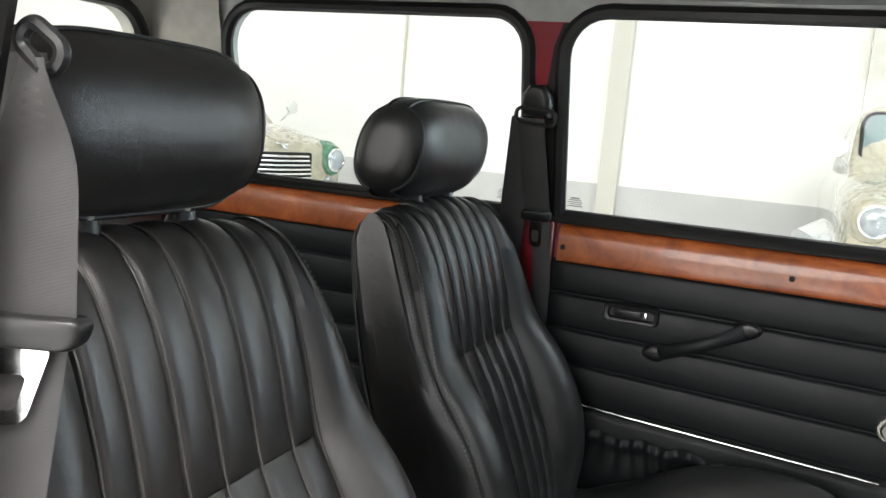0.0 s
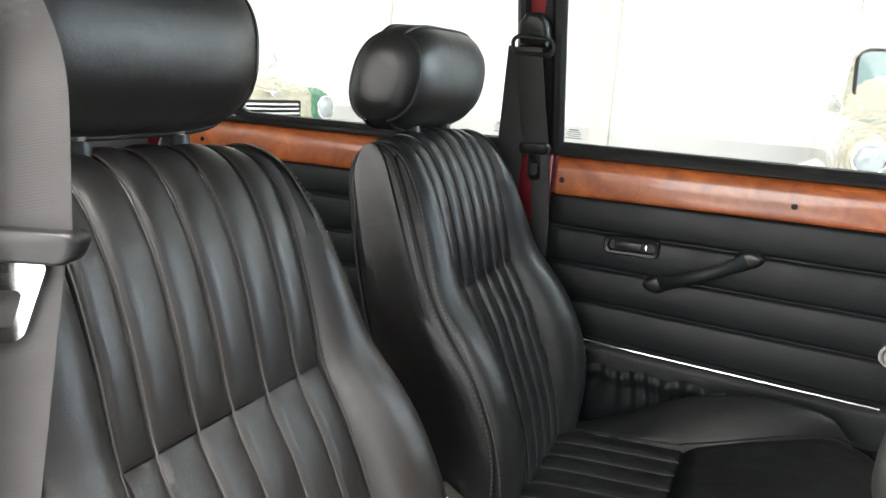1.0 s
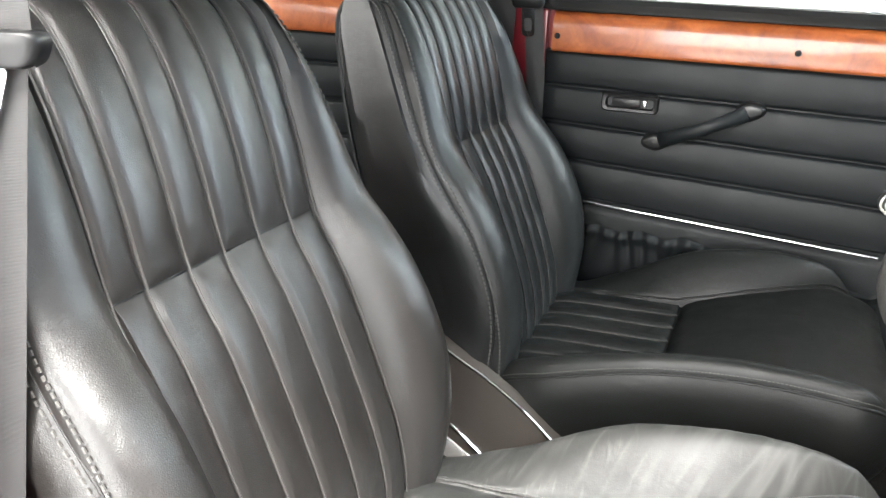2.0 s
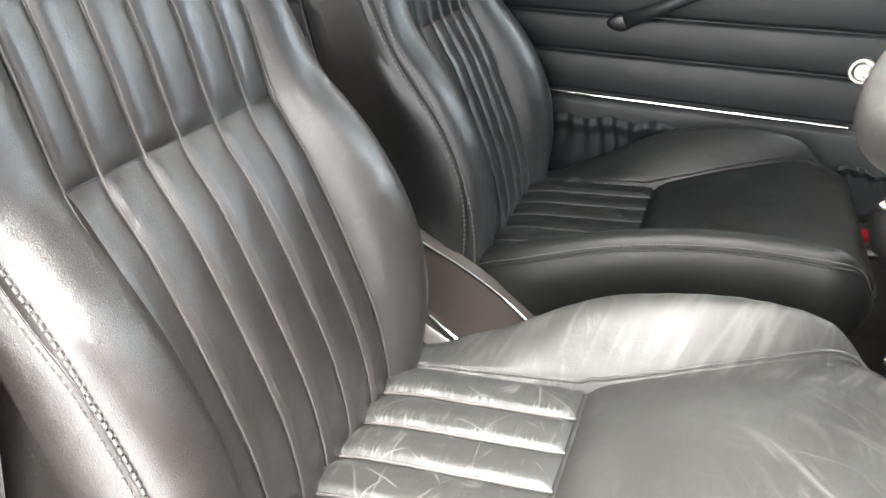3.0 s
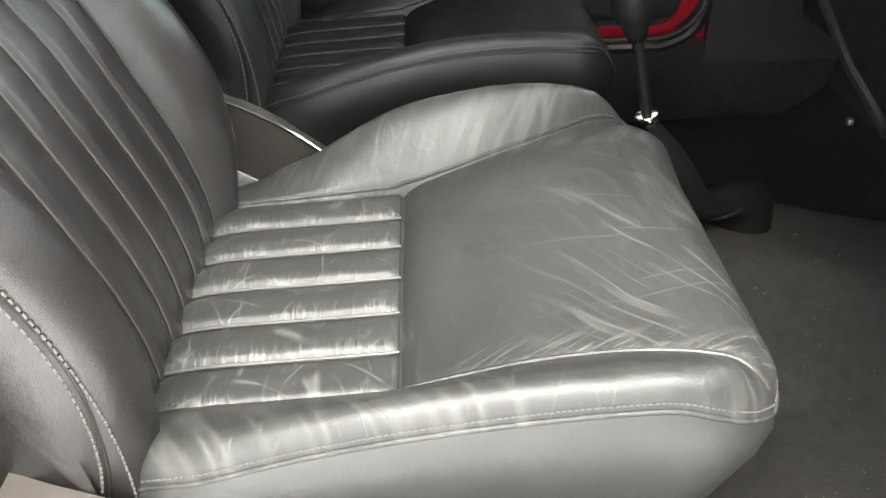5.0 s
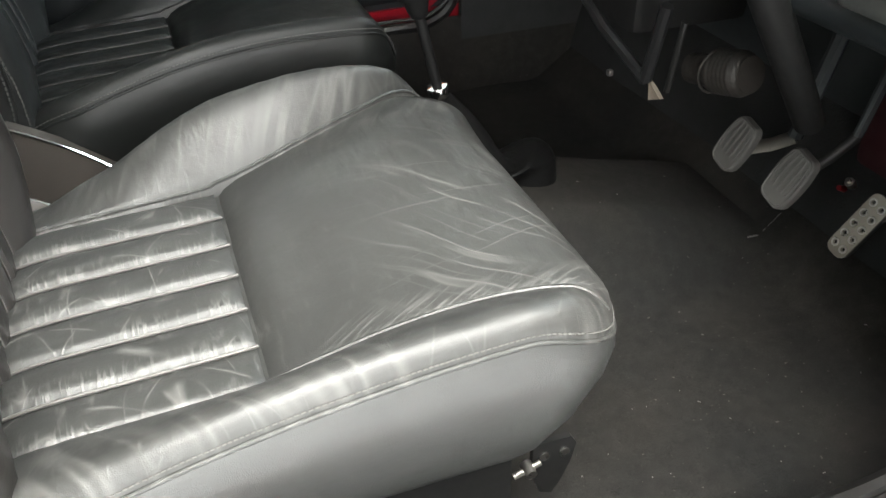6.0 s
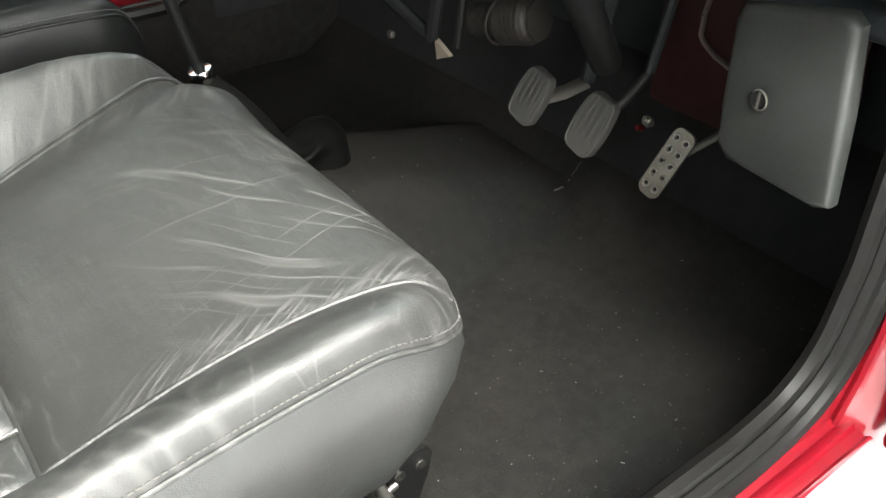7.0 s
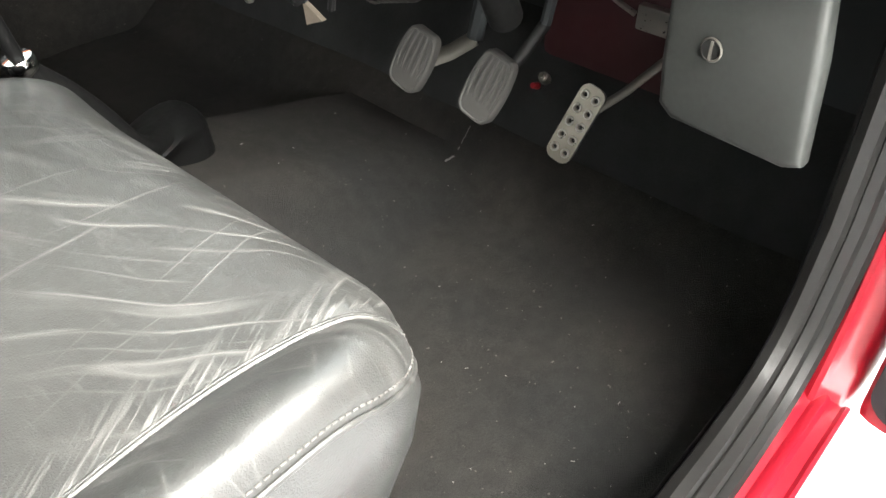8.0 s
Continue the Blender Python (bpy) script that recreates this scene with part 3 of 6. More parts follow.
def wood_cap(name, x0, x1, label):
    t = thing(name, label, "wood trim")
    bm = bmesh.new()
    n = 40
    prof = [(0.012, 0.838), (-0.0155, 0.838), (-0.0174, 0.8395), (-0.0181, 0.843), (-0.0184, 0.856), (-0.0181, 0.870), (-0.0171, 0.882), (-0.0148, 0.891), (-0.0095, 0.898), (-0.002, 0.9025), (0.012, 0.904)]
    loft(bm, [[(x0 + (x1 - x0) * i / n, 0.606 + y, z) for y, z in prof] for i in range(n + 1)])
    part("capping", bm, WOOD, t)
    return t


def screw(x, y, z, parent, r=0.0034, face=-1, name="screw"):
    bm = bmesh.new()
    cyl(bm, (x, y, z), (x, y + face * 0.002, z), r * 1.5, r * 1.3, 16)
    cyl(bm, (x, y + face * 0.002, z), (x, y + face * 0.0032, z), r, r * 0.8, 16)
    s = part(name, bm, BLACK_DULL, parent, "dark cup-washered screw")
    return s


door_cap = wood_cap("door_capping", -0.108, 0.80, "glossy burr walnut capping along the door top")
for x in (-0.115 + 0.016, 0.276, 0.66):
    screw(x, 0.588, 0.863, door_cap)
rear_cap = wood_cap("rear_side_capping", -0.93, -0.20, "glossy burr walnut capping under the rear side window")
screw(-0.86, 0.588, 0.863, rear_cap)
structure("waist_rail", boxm(-0.95, 0.82, 0.598, 0.625, 0.9035, 0.915, 0.003), RUBBER, "black waist rail between glass and wood", "trim")

door = thing("door_1", "closed passenger door with pleated black vinyl trim", "door", (0.33, 0.60, 0.38))
door["kind"] = "structure"


def dpart(name, bm, mat, label="", smooth=True):
    bmesh.ops.translate(bm, verts=bm.verts[:], vec=(-0.33, -0.60, -0.38))
    return part(name, bm, mat, door, label, smooth)


def band(x0, x1, z0, z1, slope=0.0, y=0.604, depth=0.0095, swell=0.0042, slope_top=None):
    """A padded strip of trim between two sewn lines, each with its own fall forwards."""
    top = slope if slope_top is None else slope_top

    def fn(u, v):
        x = x0 + (x1 - x0) * u
        c = 2 * v - 1
        e = min(1.0, 7 * (1 - abs(c)))
        out = 0.0005 + (depth - 0.0005) * (1 - (1 - e) ** 2) + swell * (1 - c * c)
        ex = min(1.0, min(u, 1 - u) * (x1 - x0) / 0.008)
        out *= 0.3 + 0.7 * ex
        lo, hi = z0 - slope * (x - 0.2), z1 - top * (x - 0.2)
        return (x, y - out, lo + (hi - lo) * v + 0.0009 * noise.noise(Vector((x * 18, z0 * 50, v * 2))))
    return sheet(bmesh.new(), 60, 22, fn)


dpart("trim_board", boxm(-0.122, 0.82, 0.600, 0.616, 0.385, 0.84), LEATHER_TRIM)
for z0, z1, lo, hi in ((0.7765, 0.838, 0.018, 0.004), (0.7105, 0.7765, 0.028, 0.018), (0.646, 0.7105, 0.040, 0.028), (0.577, 0.646, 0.053, 0.040)):
    dpart("trim_strip", band(-0.12, 0.80, z0, z1, lo, slope_top=hi), LEATHER_TRIM)
dpart("chrome_strip", tube(bmesh.new(), [(x, 0.586, 0.5745 - 0.053 * (x - 0.2)) for x in (-0.10, 0.0, 0.2, 0.40, 0.443)], 0.0032, 10), CHROME, "bright chrome moulding strip")
dpart("lower_panel", band(-0.12, 0.80, 0.40, 0.570, 0.0, depth=0.008, swell=0.004, slope_top=0.053), LEATHER_TRIM)

# gathered pocket at the foot of the door


def pocket_fn(u, v):
    x = -0.06 + 0.58 * u
    z = 0.42 + (0.125 - 0.050 * sstep(0.35, 1.0, u)) * v
    out = 0.012 + 0.014 * math.sin(math.pi * min(1, u * 1.02)) * (1 - 0.3 * v) + 0.0036 * math.sin(u * 120 + 2 * math.sin(v * 3 + u * 17)) * v ** 2
    if v > 0.82:
        out += 0.006 * math.sin((v - 0.82) / 0.18 * math.pi)
    return (x, 0.603 - out, z - 0.0035 * math.sin(u * 47) * v)


dpart("door_pocket", sheet(bmesh.new(), 240, 16, pocket_fn), LEATHER_TRIM, "black vinyl pocket with an elasticated ruched top")

# latch bowl, pull strap, winder
bm = bmesh.new()
ol = rounded(-0.013, 0.080, 0.749, 0.780, 0.008)
il = rounded(-0.006, 0.073, 0.755, 0.774, 0.006)
put = lambda o, y: [(a, y, b) for a, b in o]
loft(bm, [put(ol, 0.604), put(ol, 0.582), put(rounded(-0.011, 0.078, 0.751, 0.778, 0.008), 0.579), put(il, 0.580), put(rounded(-0.004, 0.071, 0.757, 0.772, 0.005), 0.594)], caps=False)
bm.faces.new([bm.verts.new((a, 0.594, b)) for a, b in rounded(-0.004, 0.071, 0.757, 0.772, 0.005)])
latch = dpart("latch_bowl", bm, BLACK, "glossy black door latch surround")
bm = bmesh.new()
box(bm, 0.004, 0.050, 0.583, 0.588, 0.7585, 0.771, 0.002)
dpart("latch_lever", bm, BLACK, "glossy black latch lever")
dpart("lock_slide", boxm(0.054, 0.060, 0.581, 0.590, 0.759, 0.770, 0.001), CHROME, "small bright lock slide")


def strap(u, ang):
    x = 0.085 + 0.135 * u
    z = 0.708 + 0.060 * u
    bow = 0.030 * math.sin(math.pi * u) ** 0.7 + 0.004
    c, s = math.cos(ang), math.sin(ang)
    w = 0.0105 + 0.004 * abs(2 * u - 1) ** 3
    tx, tz = -0.4, 0.9
    return (x + tx * w * c, 0.588 - bow + 0.006 * s, z + tz * w * c)


dpart("pull_strap", loft(bmesh.new(), [[strap(i / 24, 2 * math.pi * k / 12) for k in range(12)] for i in range(25)]), LEATHER_TRIM, "black padded pull strap")
for x, z, n in ((0.082, 0.706, "strap_mount"), (0.222, 0.770, "strap_mount")):
    bm = bmesh.new()
    pillow(bm, [(x + math.cos(a) * 0.021 * (1 + 0.15 * math.cos(2 * a - 0.8)), z + math.sin(a) * 0.015) for a in (2 * math.pi * k / 20 for k in range(20))], lambda a, b, o: Vector((a, 0.596 - o, b)), 0.020, 0.008)
    dpart(n, bm, BLACK, "black strap end mount")
bm = bmesh.new()
cyl(bm, (0.446, 0.600, 0.652), (0.446, 0.578, 0.652), 0.021, 0.019, 28)
cyl(bm, (0.446, 0.578, 0.652), (0.446, 0.572, 0.652), 0.015, 0.012, 28)
winder = dpart("winder_boss", bm, STEEL, "satin metal window winder boss")
bm = bmesh.new()
tube(bm, [(0.446, 0.571, 0.652), (0.48, 0.566, 0.640), (0.52, 0.560, 0.620), (0.54, 0.556, 0.612)], 0.0075, 10, flat=0.6)
cyl(bm, (0.54, 0.556, 0.612), (0.54, 0.522, 0.612), 0.010, 0.012, 16)
dpart("winder_arm", bm, STEEL, "satin metal winder arm")

# rear side trim below the wood
rear_side = thing("rear_side_trim", "black padded vinyl trim beside the rear seat", "trim panel")
part("trim_board", boxm(-0.95, -0.20, 0.600, 0.614, 0.25, 0.838), LEATHER_TRIM, rear_side)
for z0, z1 in ((0.782, 0.838), (0.7145, 0.782), (0.648, 0.7145), (0.573, 0.648), (0.48, 0.573)):
    part("trim_strip", band(-0.94, -0.21, z0, z1, 0.0), LEATHER_TRIM, rear_side)

# red door edge and seal seen past the passenger footwell
structure("door_seal_left", tube(bmesh.new(), smooth_line([(-0.125, 0.612, 0.80), (-0.125, 0.605, 0.50), (-0.08, 0.598, 0.370), (0.1, 0.594, 0.354), (0.55, 0.594, 0.352), (0.655, 0.594, 0.358), (0.708, 0.594, 0.410), (0.722, 0.596, 0.55), (0.726, 0.598, 0.84)], 60), 0.011, 8), RUBBER, "black rubber seal at the foot of the closed door", "seal")
bm = bmesh.new()
edge_out = [(-0.10, 0.381)] + rounded(-0.10, 0.696, 0.381, 0.80, (0.075, 0.01, 0.01, 0.05), 10)[:11] + [(0.700, 0.60)]
edge_in = [(-0.10, 0.393)] + rounded(-0.10, 0.662, 0.393, 0.80, (0.045, 0.01, 0.01, 0.05), 10)[:11] + [(0.660, 0.60)]
loft(bm, [[(a, 0.598, b), (a, 0.592, b), (c, 0.590, d), (c, 0.598, d)] for (a, b), (c, d) in zip(edge_out, edge_in)])
structure("sill_left", bm, RED, "red painted door edge round the black trim", "sill")
structure("sill_lip_left", tube(bmesh.new(), [(a, 0.590, b) for a, b in [(-0.10, 0.370)] + rounded(-0.11, 0.708, 0.370, 0.86, (0.085, 0.01, 0.01, 0.06), 10)[:11] + [(0.710, 0.60)]], 0.0035, 7), GREY_BOARD, "pale grey lip of the door seal", "seal")

# carpet on the inner sills and tunnel sides
structure("side_carpet_left", sheet(bmesh.new(), 40, 10, lambda u, v: (-0.9 + 1.9 * u, 0.575 + 0.014 * v, FLOOR - 0.01 + 0.165 * v)), CARPET, "black carpet up the inner sill", "carpet")
structure("side_carpet_right", sheet(bmesh.new(), 40, 10, lambda u, v: (-0.9 + 1.9 * u, -0.575 - 0.014 * v, FLOOR - 0.01 + 0.165 * v)), CARPET, "black carpet up the inner sill", "carpet")

# ---- driver's doorway ----
seal_line = smooth_line([(-0.104, -0.515, 1.23), (-0.114, -0.523, 1.16), (-0.124, -0.530, 1.08), (-0.130, -0.542, 0.99), (-0.131, -0.570, 0.88), (-0.128, -0.595, 0.75), (-0.125, -0.602, 0.60), (-0.112, -0.603, 0.46), (-0.07, -0.603, 0.385), (0.02, -0.603, 0.366), (0.25, -0.603, 0.364), (0.52, -0.603, 0.363), (0.61, -0.603, 0.366), (0.668, -0.603, 0.385), (0.702, -0.603, 0.432), (0.712, -0.604, 0.52), (0.714, -0.604, 0.70), (0.712, -0.60, 0.90)], 120)
door_seal = None
# three-ribbed section: two rolls and a flap
for off, r in ((0.0, 0.0095), (0.0105, 0.0090), (0.0195, 0.0075)):
    pts = []
    for i, p in enumerate(seal_line):
        a = seal_line[max(0, i - 1)]
        b = seal_line[min(len(seal_line) - 1, i + 1)]
        t = Vector((b[0] - a[0], 0, b[2] - a[2])).normalized()
        inward = Vector((-t.z, 0, t.x))
        pts.append(Vector(p) + inward * (0.010 - off * 0.55) + Vector((0, -off, 0)))
    bm = tube(bmesh.new(), pts, r, 8)
    if door_seal is None:
        door_seal = structure("door_seal_right", bm, SEAL, "ribbed black rubber door seal round the open doorway", "seal")
    else:
        part("seal_rib", bm, SEAL, door_seal)
# outer sill with its folded seam, and the front jamb
bm = bmesh.new()
loft(bm, [[(x, -y, z) for y, z in ((0.598, 0.362), (0.616, 0.3625), (0.622, 0.359), (0.634, 0.357), (0.638, 0.3602), (0.642, 0.3602), (0.645, 0.356), (0.653, 0.3545), (0.656, 0.358), (0.659, 0.3575), (0.661, 0.350), (0.664, 0.335), (0.668, 0.30), (0.664, 0.22), (0.600, 0.20))] for x in [-0.20 + 0.90 * k / 40 for k in range(41)]])
structure("sill_right", bm, RED, "red painted sill with a folded seam below the doorway", "sill")
bm = bmesh.new()
loft(bm, [[(0.718 - d, -0.606, z), (0.718 - d, -0.622, z), (0.715 - d, -0.627, z), (0.711 - d, -0.631, z), (0.711 - d, -0.635, z), (0.716 - d * 0.8, -0.640, z), (0.718 - d * 0.7, -0.649, z), (0.722 - d * 0.5, -0.655, z), (0.735, -0.660, z), (0.80, -0.662, z), (0.86, -0.662, z), (0.86, -0.60, z)] for z, d in ((0.24, 0.040), (0.320, 0.034), (0.345, 0.028), (0.37, 0.018), (0.40, 0.008), (0.44, 0.002), (0.60, 0.0), (0.90, 0.0))])
structure("door_jamb", bm, RED, "red painted front door jamb with folded flanges", "jamb")

open_door = thing("driver_door", "open red driver's door with black inner trim", "door", (0.726, -0.660, 0.345))
ang = radians(-101)
dm = Matrix.Translation((0.726, -0.660, 0)) @ Matrix.Rotation(ang, 4, 'Z')


def od(name, bm, mat, label=""):
    bm.transform(Matrix.Translation((-0.726, 0.660, -0.345)) @ dm)
    return part(name, bm, mat, open_door, label)


od("outer_skin", boxm(0.008, 0.86, 0.03, 0.06, 0.335, 0.90, 0.012), RED)
od("inner_frame", boxm(0.004, 0.86, -0.02, 0.03, 0.345, 0.90, 0.012), RED)
od("trim_panel", wall_with_holes(rounded(0.012, 0.83, 0.366, 0.84, (0.05, 0.05, 0.02, 0.02)), [], lambda a, b, o: Vector((a, -0.029 + o, b)), 0.009), LEATHER_TRIM, "black vinyl door trim")
od("capping", boxm(0.05, 0.83, -0.04, -0.02, 0.842, 0.90, 0.006), WOOD, "burr walnut door capping")
od("window_frame", tube(bmesh.new(), [(0.06, 0.01, 0.90), (0.18, -0.05, 1.18), (0.25, -0.07, 1.25), (0.74, -0.07, 1.25), (0.80, -0.05, 1.18), (0.83, 0.01, 0.90)], 0.012, 8), RED)

# ---- seats ----
PLEAT_SEAMS = [-0.128, -0.094, -0.049, -0.007, 0.040, 0.0885, 0.131]
PLEAT_SEAMS_NARROW = [-0.127 + 0.248 * k / 6 for k in range(7)]
BACK_FRONT = [(-0.035, 0.40), (-0.024, 0.44), (-0.020, 0.49), (-0.031, 0.553), (-0.055, 0.62), (-0.089, 0.700), (-0.120, 0.757), (-0.139, 0.826), (-0.158, 0.883), (-0.178, 0.922), (-0.196, 0.944), (-0.218, 0.956), (-0.238, 0.955), (-0.250, 0.944), (-0.256, 0.920), (-0.256, 0.888)]


class Path:
    """A profile in the x-z plane with its outward normals."""

    def __init__(self, pts, n):
        self.p = smooth_line(pts, n)
        self.n = n
        self.nor = []
        for i in range(n + 1):
            a, b = self.p[max(0, i - 1)], self.p[min(n, i + 1)]
            t = (b - a) / np.linalg.norm(b - a)
            self.nor.append(np.array((t[1], -t[0])) * self.sign(t))

    def sign(self, t):
        return 1.0

    def at(self, s):
        f = max(0.0, min(1.0, s)) * self.n
        i = min(self.n - 1, int(f))
        k = f - i
        p = self.p[i] * (1 - k) + self.p[i + 1] * k
        q = self.nor[i] * (1 - k) + self.nor[i + 1] * k
        return p, q / np.linalg.norm(q)

    def point(self, s, y, o):
        p, q = self.at(s)
        o -= 0.012 * sstep(0.05, 0.16, abs(y)) * sstep(0.78, 0.90, s)
        return Vector((p[0] + q[0] * o, y, p[1] + q[1] * o))

    def find_z(self, z):
        return min(range(self.n + 1), key=lambda i: abs(self.p[i][1] - z) + (0 if i < self.n * 0.8 else 9)) / self.n

    def find_x(self, x):
        return min(range(self.n + 1), key=lambda i: abs(self.p[i][0] - x) + (0 if i < self.n * 0.75 else 9)) / self.n


def cross_section(p, w, w_far, bol, depth, base=-0.007):
    """Half outlines joined: inner recess, seam groove, bolster, stitched edge, side, back."""
    def half(w):
        return [(p * 0.5, base), (p * 0.97, base), (p + 0.004, base - 0.001), (p + 0.010, 0.004 + bol * 0.25), (p + 0.022, 0.006 + bol * 0.70), (p + (w - p) * 0.50, 0.006 + bol * 0.97), (p + (w - p) * 0.74, 0.003 + bol * 0.98), (w - 0.010, bol * 0.90), (w - 0.003, bol * 0.72), (w + 0.001, bol * 0.42 - 0.003), (w - 0.002, -0.020), (w - 0.004, -depth * 0.5), (w - 0.006, -depth * 0.85), (w - 0.010, -depth * 0.93), (w - 0.020, -depth), (w * 0.4, -depth - 0.004)]
    left = [(-y, o) for y, o in half(w)]
    right = [(y, o) for y, o in reversed(half(w_far))]
    return [(0.0, base)] + left + [(0.0, -depth - 0.005)] + right


back_path = Path(BACK_FRONT, 72)
W_NEAR = [(0.40, 0.185), (0.46, 0.196), (0.56, 0.206), (0.66, 0.208), (0.74, 0.204), (0.80, 0.198), (0.87, 0.188), (0.91, 0.181), (0.94, 0.174), (0.955, 0.166)]
W_FAR = [(0.40, 0.185), (0.46, 0.196), (0.56, 0.207), (0.66, 0.209), (0.74, 0.207), (0.80, 0.195), (0.87, 0.176), (0.91, 0.166), (0.94, 0.157), (0.955, 0.150)]
BOL_TAB = [(0.40, 0.008), (0.46, 0.010), (0.493, 0.014), (0.557, 0.032), (0.615, 0.043), (0.677, 0.039), (0.73, 0.027), (0.785, 0.017), (0.85, 0.010), (0.90, 0.005), (0.96, 0.0)]
DEP_TAB = [(0.40, 0.095), (0.55, 0.100), (0.68, 0.092), (0.78, 0.099), (0.88, 0.090), (0.95, 0.055)]
SIDE_PANEL = [(-0.044, 0.42), (-0.022, 0.493), (-0.017, 0.557), (-0.027, 0.615), (-0.055, 0.677), (-0.094, 0.730), (-0.126, 0.785), (-0.154, 0.850), (-0.174, 0.896), (-0.190, 0.928), (-0.206, 0.943), (-0.222, 0.947), (-0.238, 0.941), (-0.250, 0.925), (-0.253, 0.902), (-0.244, 0.855), (-0.232, 0.806), (-0.215, 0.745), (-0.200, 0.700), (-0.186, 0.65), (-0.172, 0.58), (-0.160, 0.50), (-0.150, 0.42)]
SIDE_STEP = 0.0055


def roll(s):
    """How far the profile has turned over the top (0 on the face, 1 behind it)."""
    return sstep(0.84, 0.97, s)


def wrinkle(x, y, z, amp):
    q = Vector((x * 14, y * 14, z * 14))
    return amp * noise.noise(q) + amp * 0.5 * noise.noise(q * 2.3)


def back_half(s, side=-1):
    """Half width of the backrest on one side, with rounded shoulders carried over the top."""
    z = back_path.at(s)[0][1]
    top = sstep(0.78, 0.90, s)
    return interp(W_NEAR if side < 0 else W_FAR, z) * (1 - top) + (0.168 if side < 0 else 0.155) * top - 0.014 * sstep(0.86, 1.0, s)


def slab_point(side, sy, f, y0, inset):
    """A point near the front edge of a side panel, f steps along its outline."""
    i = min(89, int(f))
    q = side[i] + (side[i + 1] - side[i]) * (f - i)
    t = side[i + 1] - side[i]
    nor = np.array((-t[1], t[0])) / np.linalg.norm(t)
    q = q + nor * inset
    return Vector((q[0], sy * (interp(W_NEAR if sy < 0 else W_FAR, q[1]) + SIDE_STEP + y0), q[1]))


def seat_back(parent, hide):
    bm = bmesh.new()
    rings = []
    for i in range(back_path.n + 1):
        s = i / back_path.n
        p, q = back_path.at(s)
        z = p[1]
        w, w_far = back_half(s), back_half(s, 1)
        cs = cross_section(min(0.128, w_far - 0.03), w, w_far, interp(BOL_TAB, z), interp(DEP_TAB, z) * (1 - 0.86 * roll(s)))
        rings.append([back_path.point(s, y, o) + Vector((0, 0, wrinkle(p[0], y, z, 0.0012))) for y, o in cs])
    loft(bm, rings)
    shell = part("backrest", bm, hide, parent)
    # side panels, stitched to the bolsters in front and piped behind
    side = smooth_line(SIDE_PANEL, 90)
    mid = np.array((-0.15, 0.72))
    for sy in (-1, 1):
        bm = bmesh.new()
        rings = []
        for y0, inset in ((-0.045, 0.004), (-0.012, 0.0), (-0.008, 0.0012), (-0.0045, 0.0038), (-0.0018, 0.0078), (0.0, 0.014), (0.0030, 0.040), (0.0030, 0.065)):
            ring = []
            for k, q in enumerate(side):
                t = side[min(90, k + 1)] - side[max(0, k - 1)]
                nor = np.array((-t[1], t[0])) / np.linalg.norm(t)
                lim = min(inset, np.linalg.norm(mid - q) * 0.9)
                p = q + nor * lim if inset < 0.02 else q + (np.array((-0.15 - 0.10 * (q[1] - 0.72) / 0.25, q[1])) - q) * inset * 9
                ring.append((p[0], sy * (interp(W_NEAR if sy < 0 else W_FAR, q[1]) + SIDE_STEP + y0), p[1]))
            rings.append(ring)
        loft(bm, rings)
        part("side_panel", bm, hide, shell)
        rows = ([back_path.point(q, sy * (back_half(q, sy) + 0.0004), interp(BOL_TAB, back_path.at(q)[0][1]) * 0.53) for q in (0.05 + 0.81 * k / 400 for k in range(401))],
                [slab_point(side, sy, 4 + 52 * k / 400, -0.0018, 0.0070) for k in range(401)])
        for pts in rows:
            bm = bmesh.new()
            thread_row(bm, pts, 0.0050, 0.0011)
            part("stitching", bm, THREAD, shell, "pale twin-needle stitching")
        part("edge_seam", tube(bmesh.new(), [slab_point(side, sy, 3 + 54 * k / 90, -0.0052, 0.0032) for k in range(91)], 0.0012, 6), hide, shell)
        cord = [(q[0] + 0.001, sy * (interp(W_NEAR if sy < 0 else W_FAR, q[1]) + SIDE_STEP - 0.004), q[1]) for q in side[44:80]]
        part("back_piping", tube(bmesh.new(), cord, 0.0024, 7), hide, shell)
    return shell


def crown(c, peak):
    """Cross section of a stuffed pleat, its crown lying off the middle."""
    k = (c - peak) / (1 - peak) if c > peak else (c - peak) / (1 + peak)
    return (1 - abs(k) ** (2.2 if c > peak else 2.6)) ** 0.8 if abs(k) < 1 else 0.0


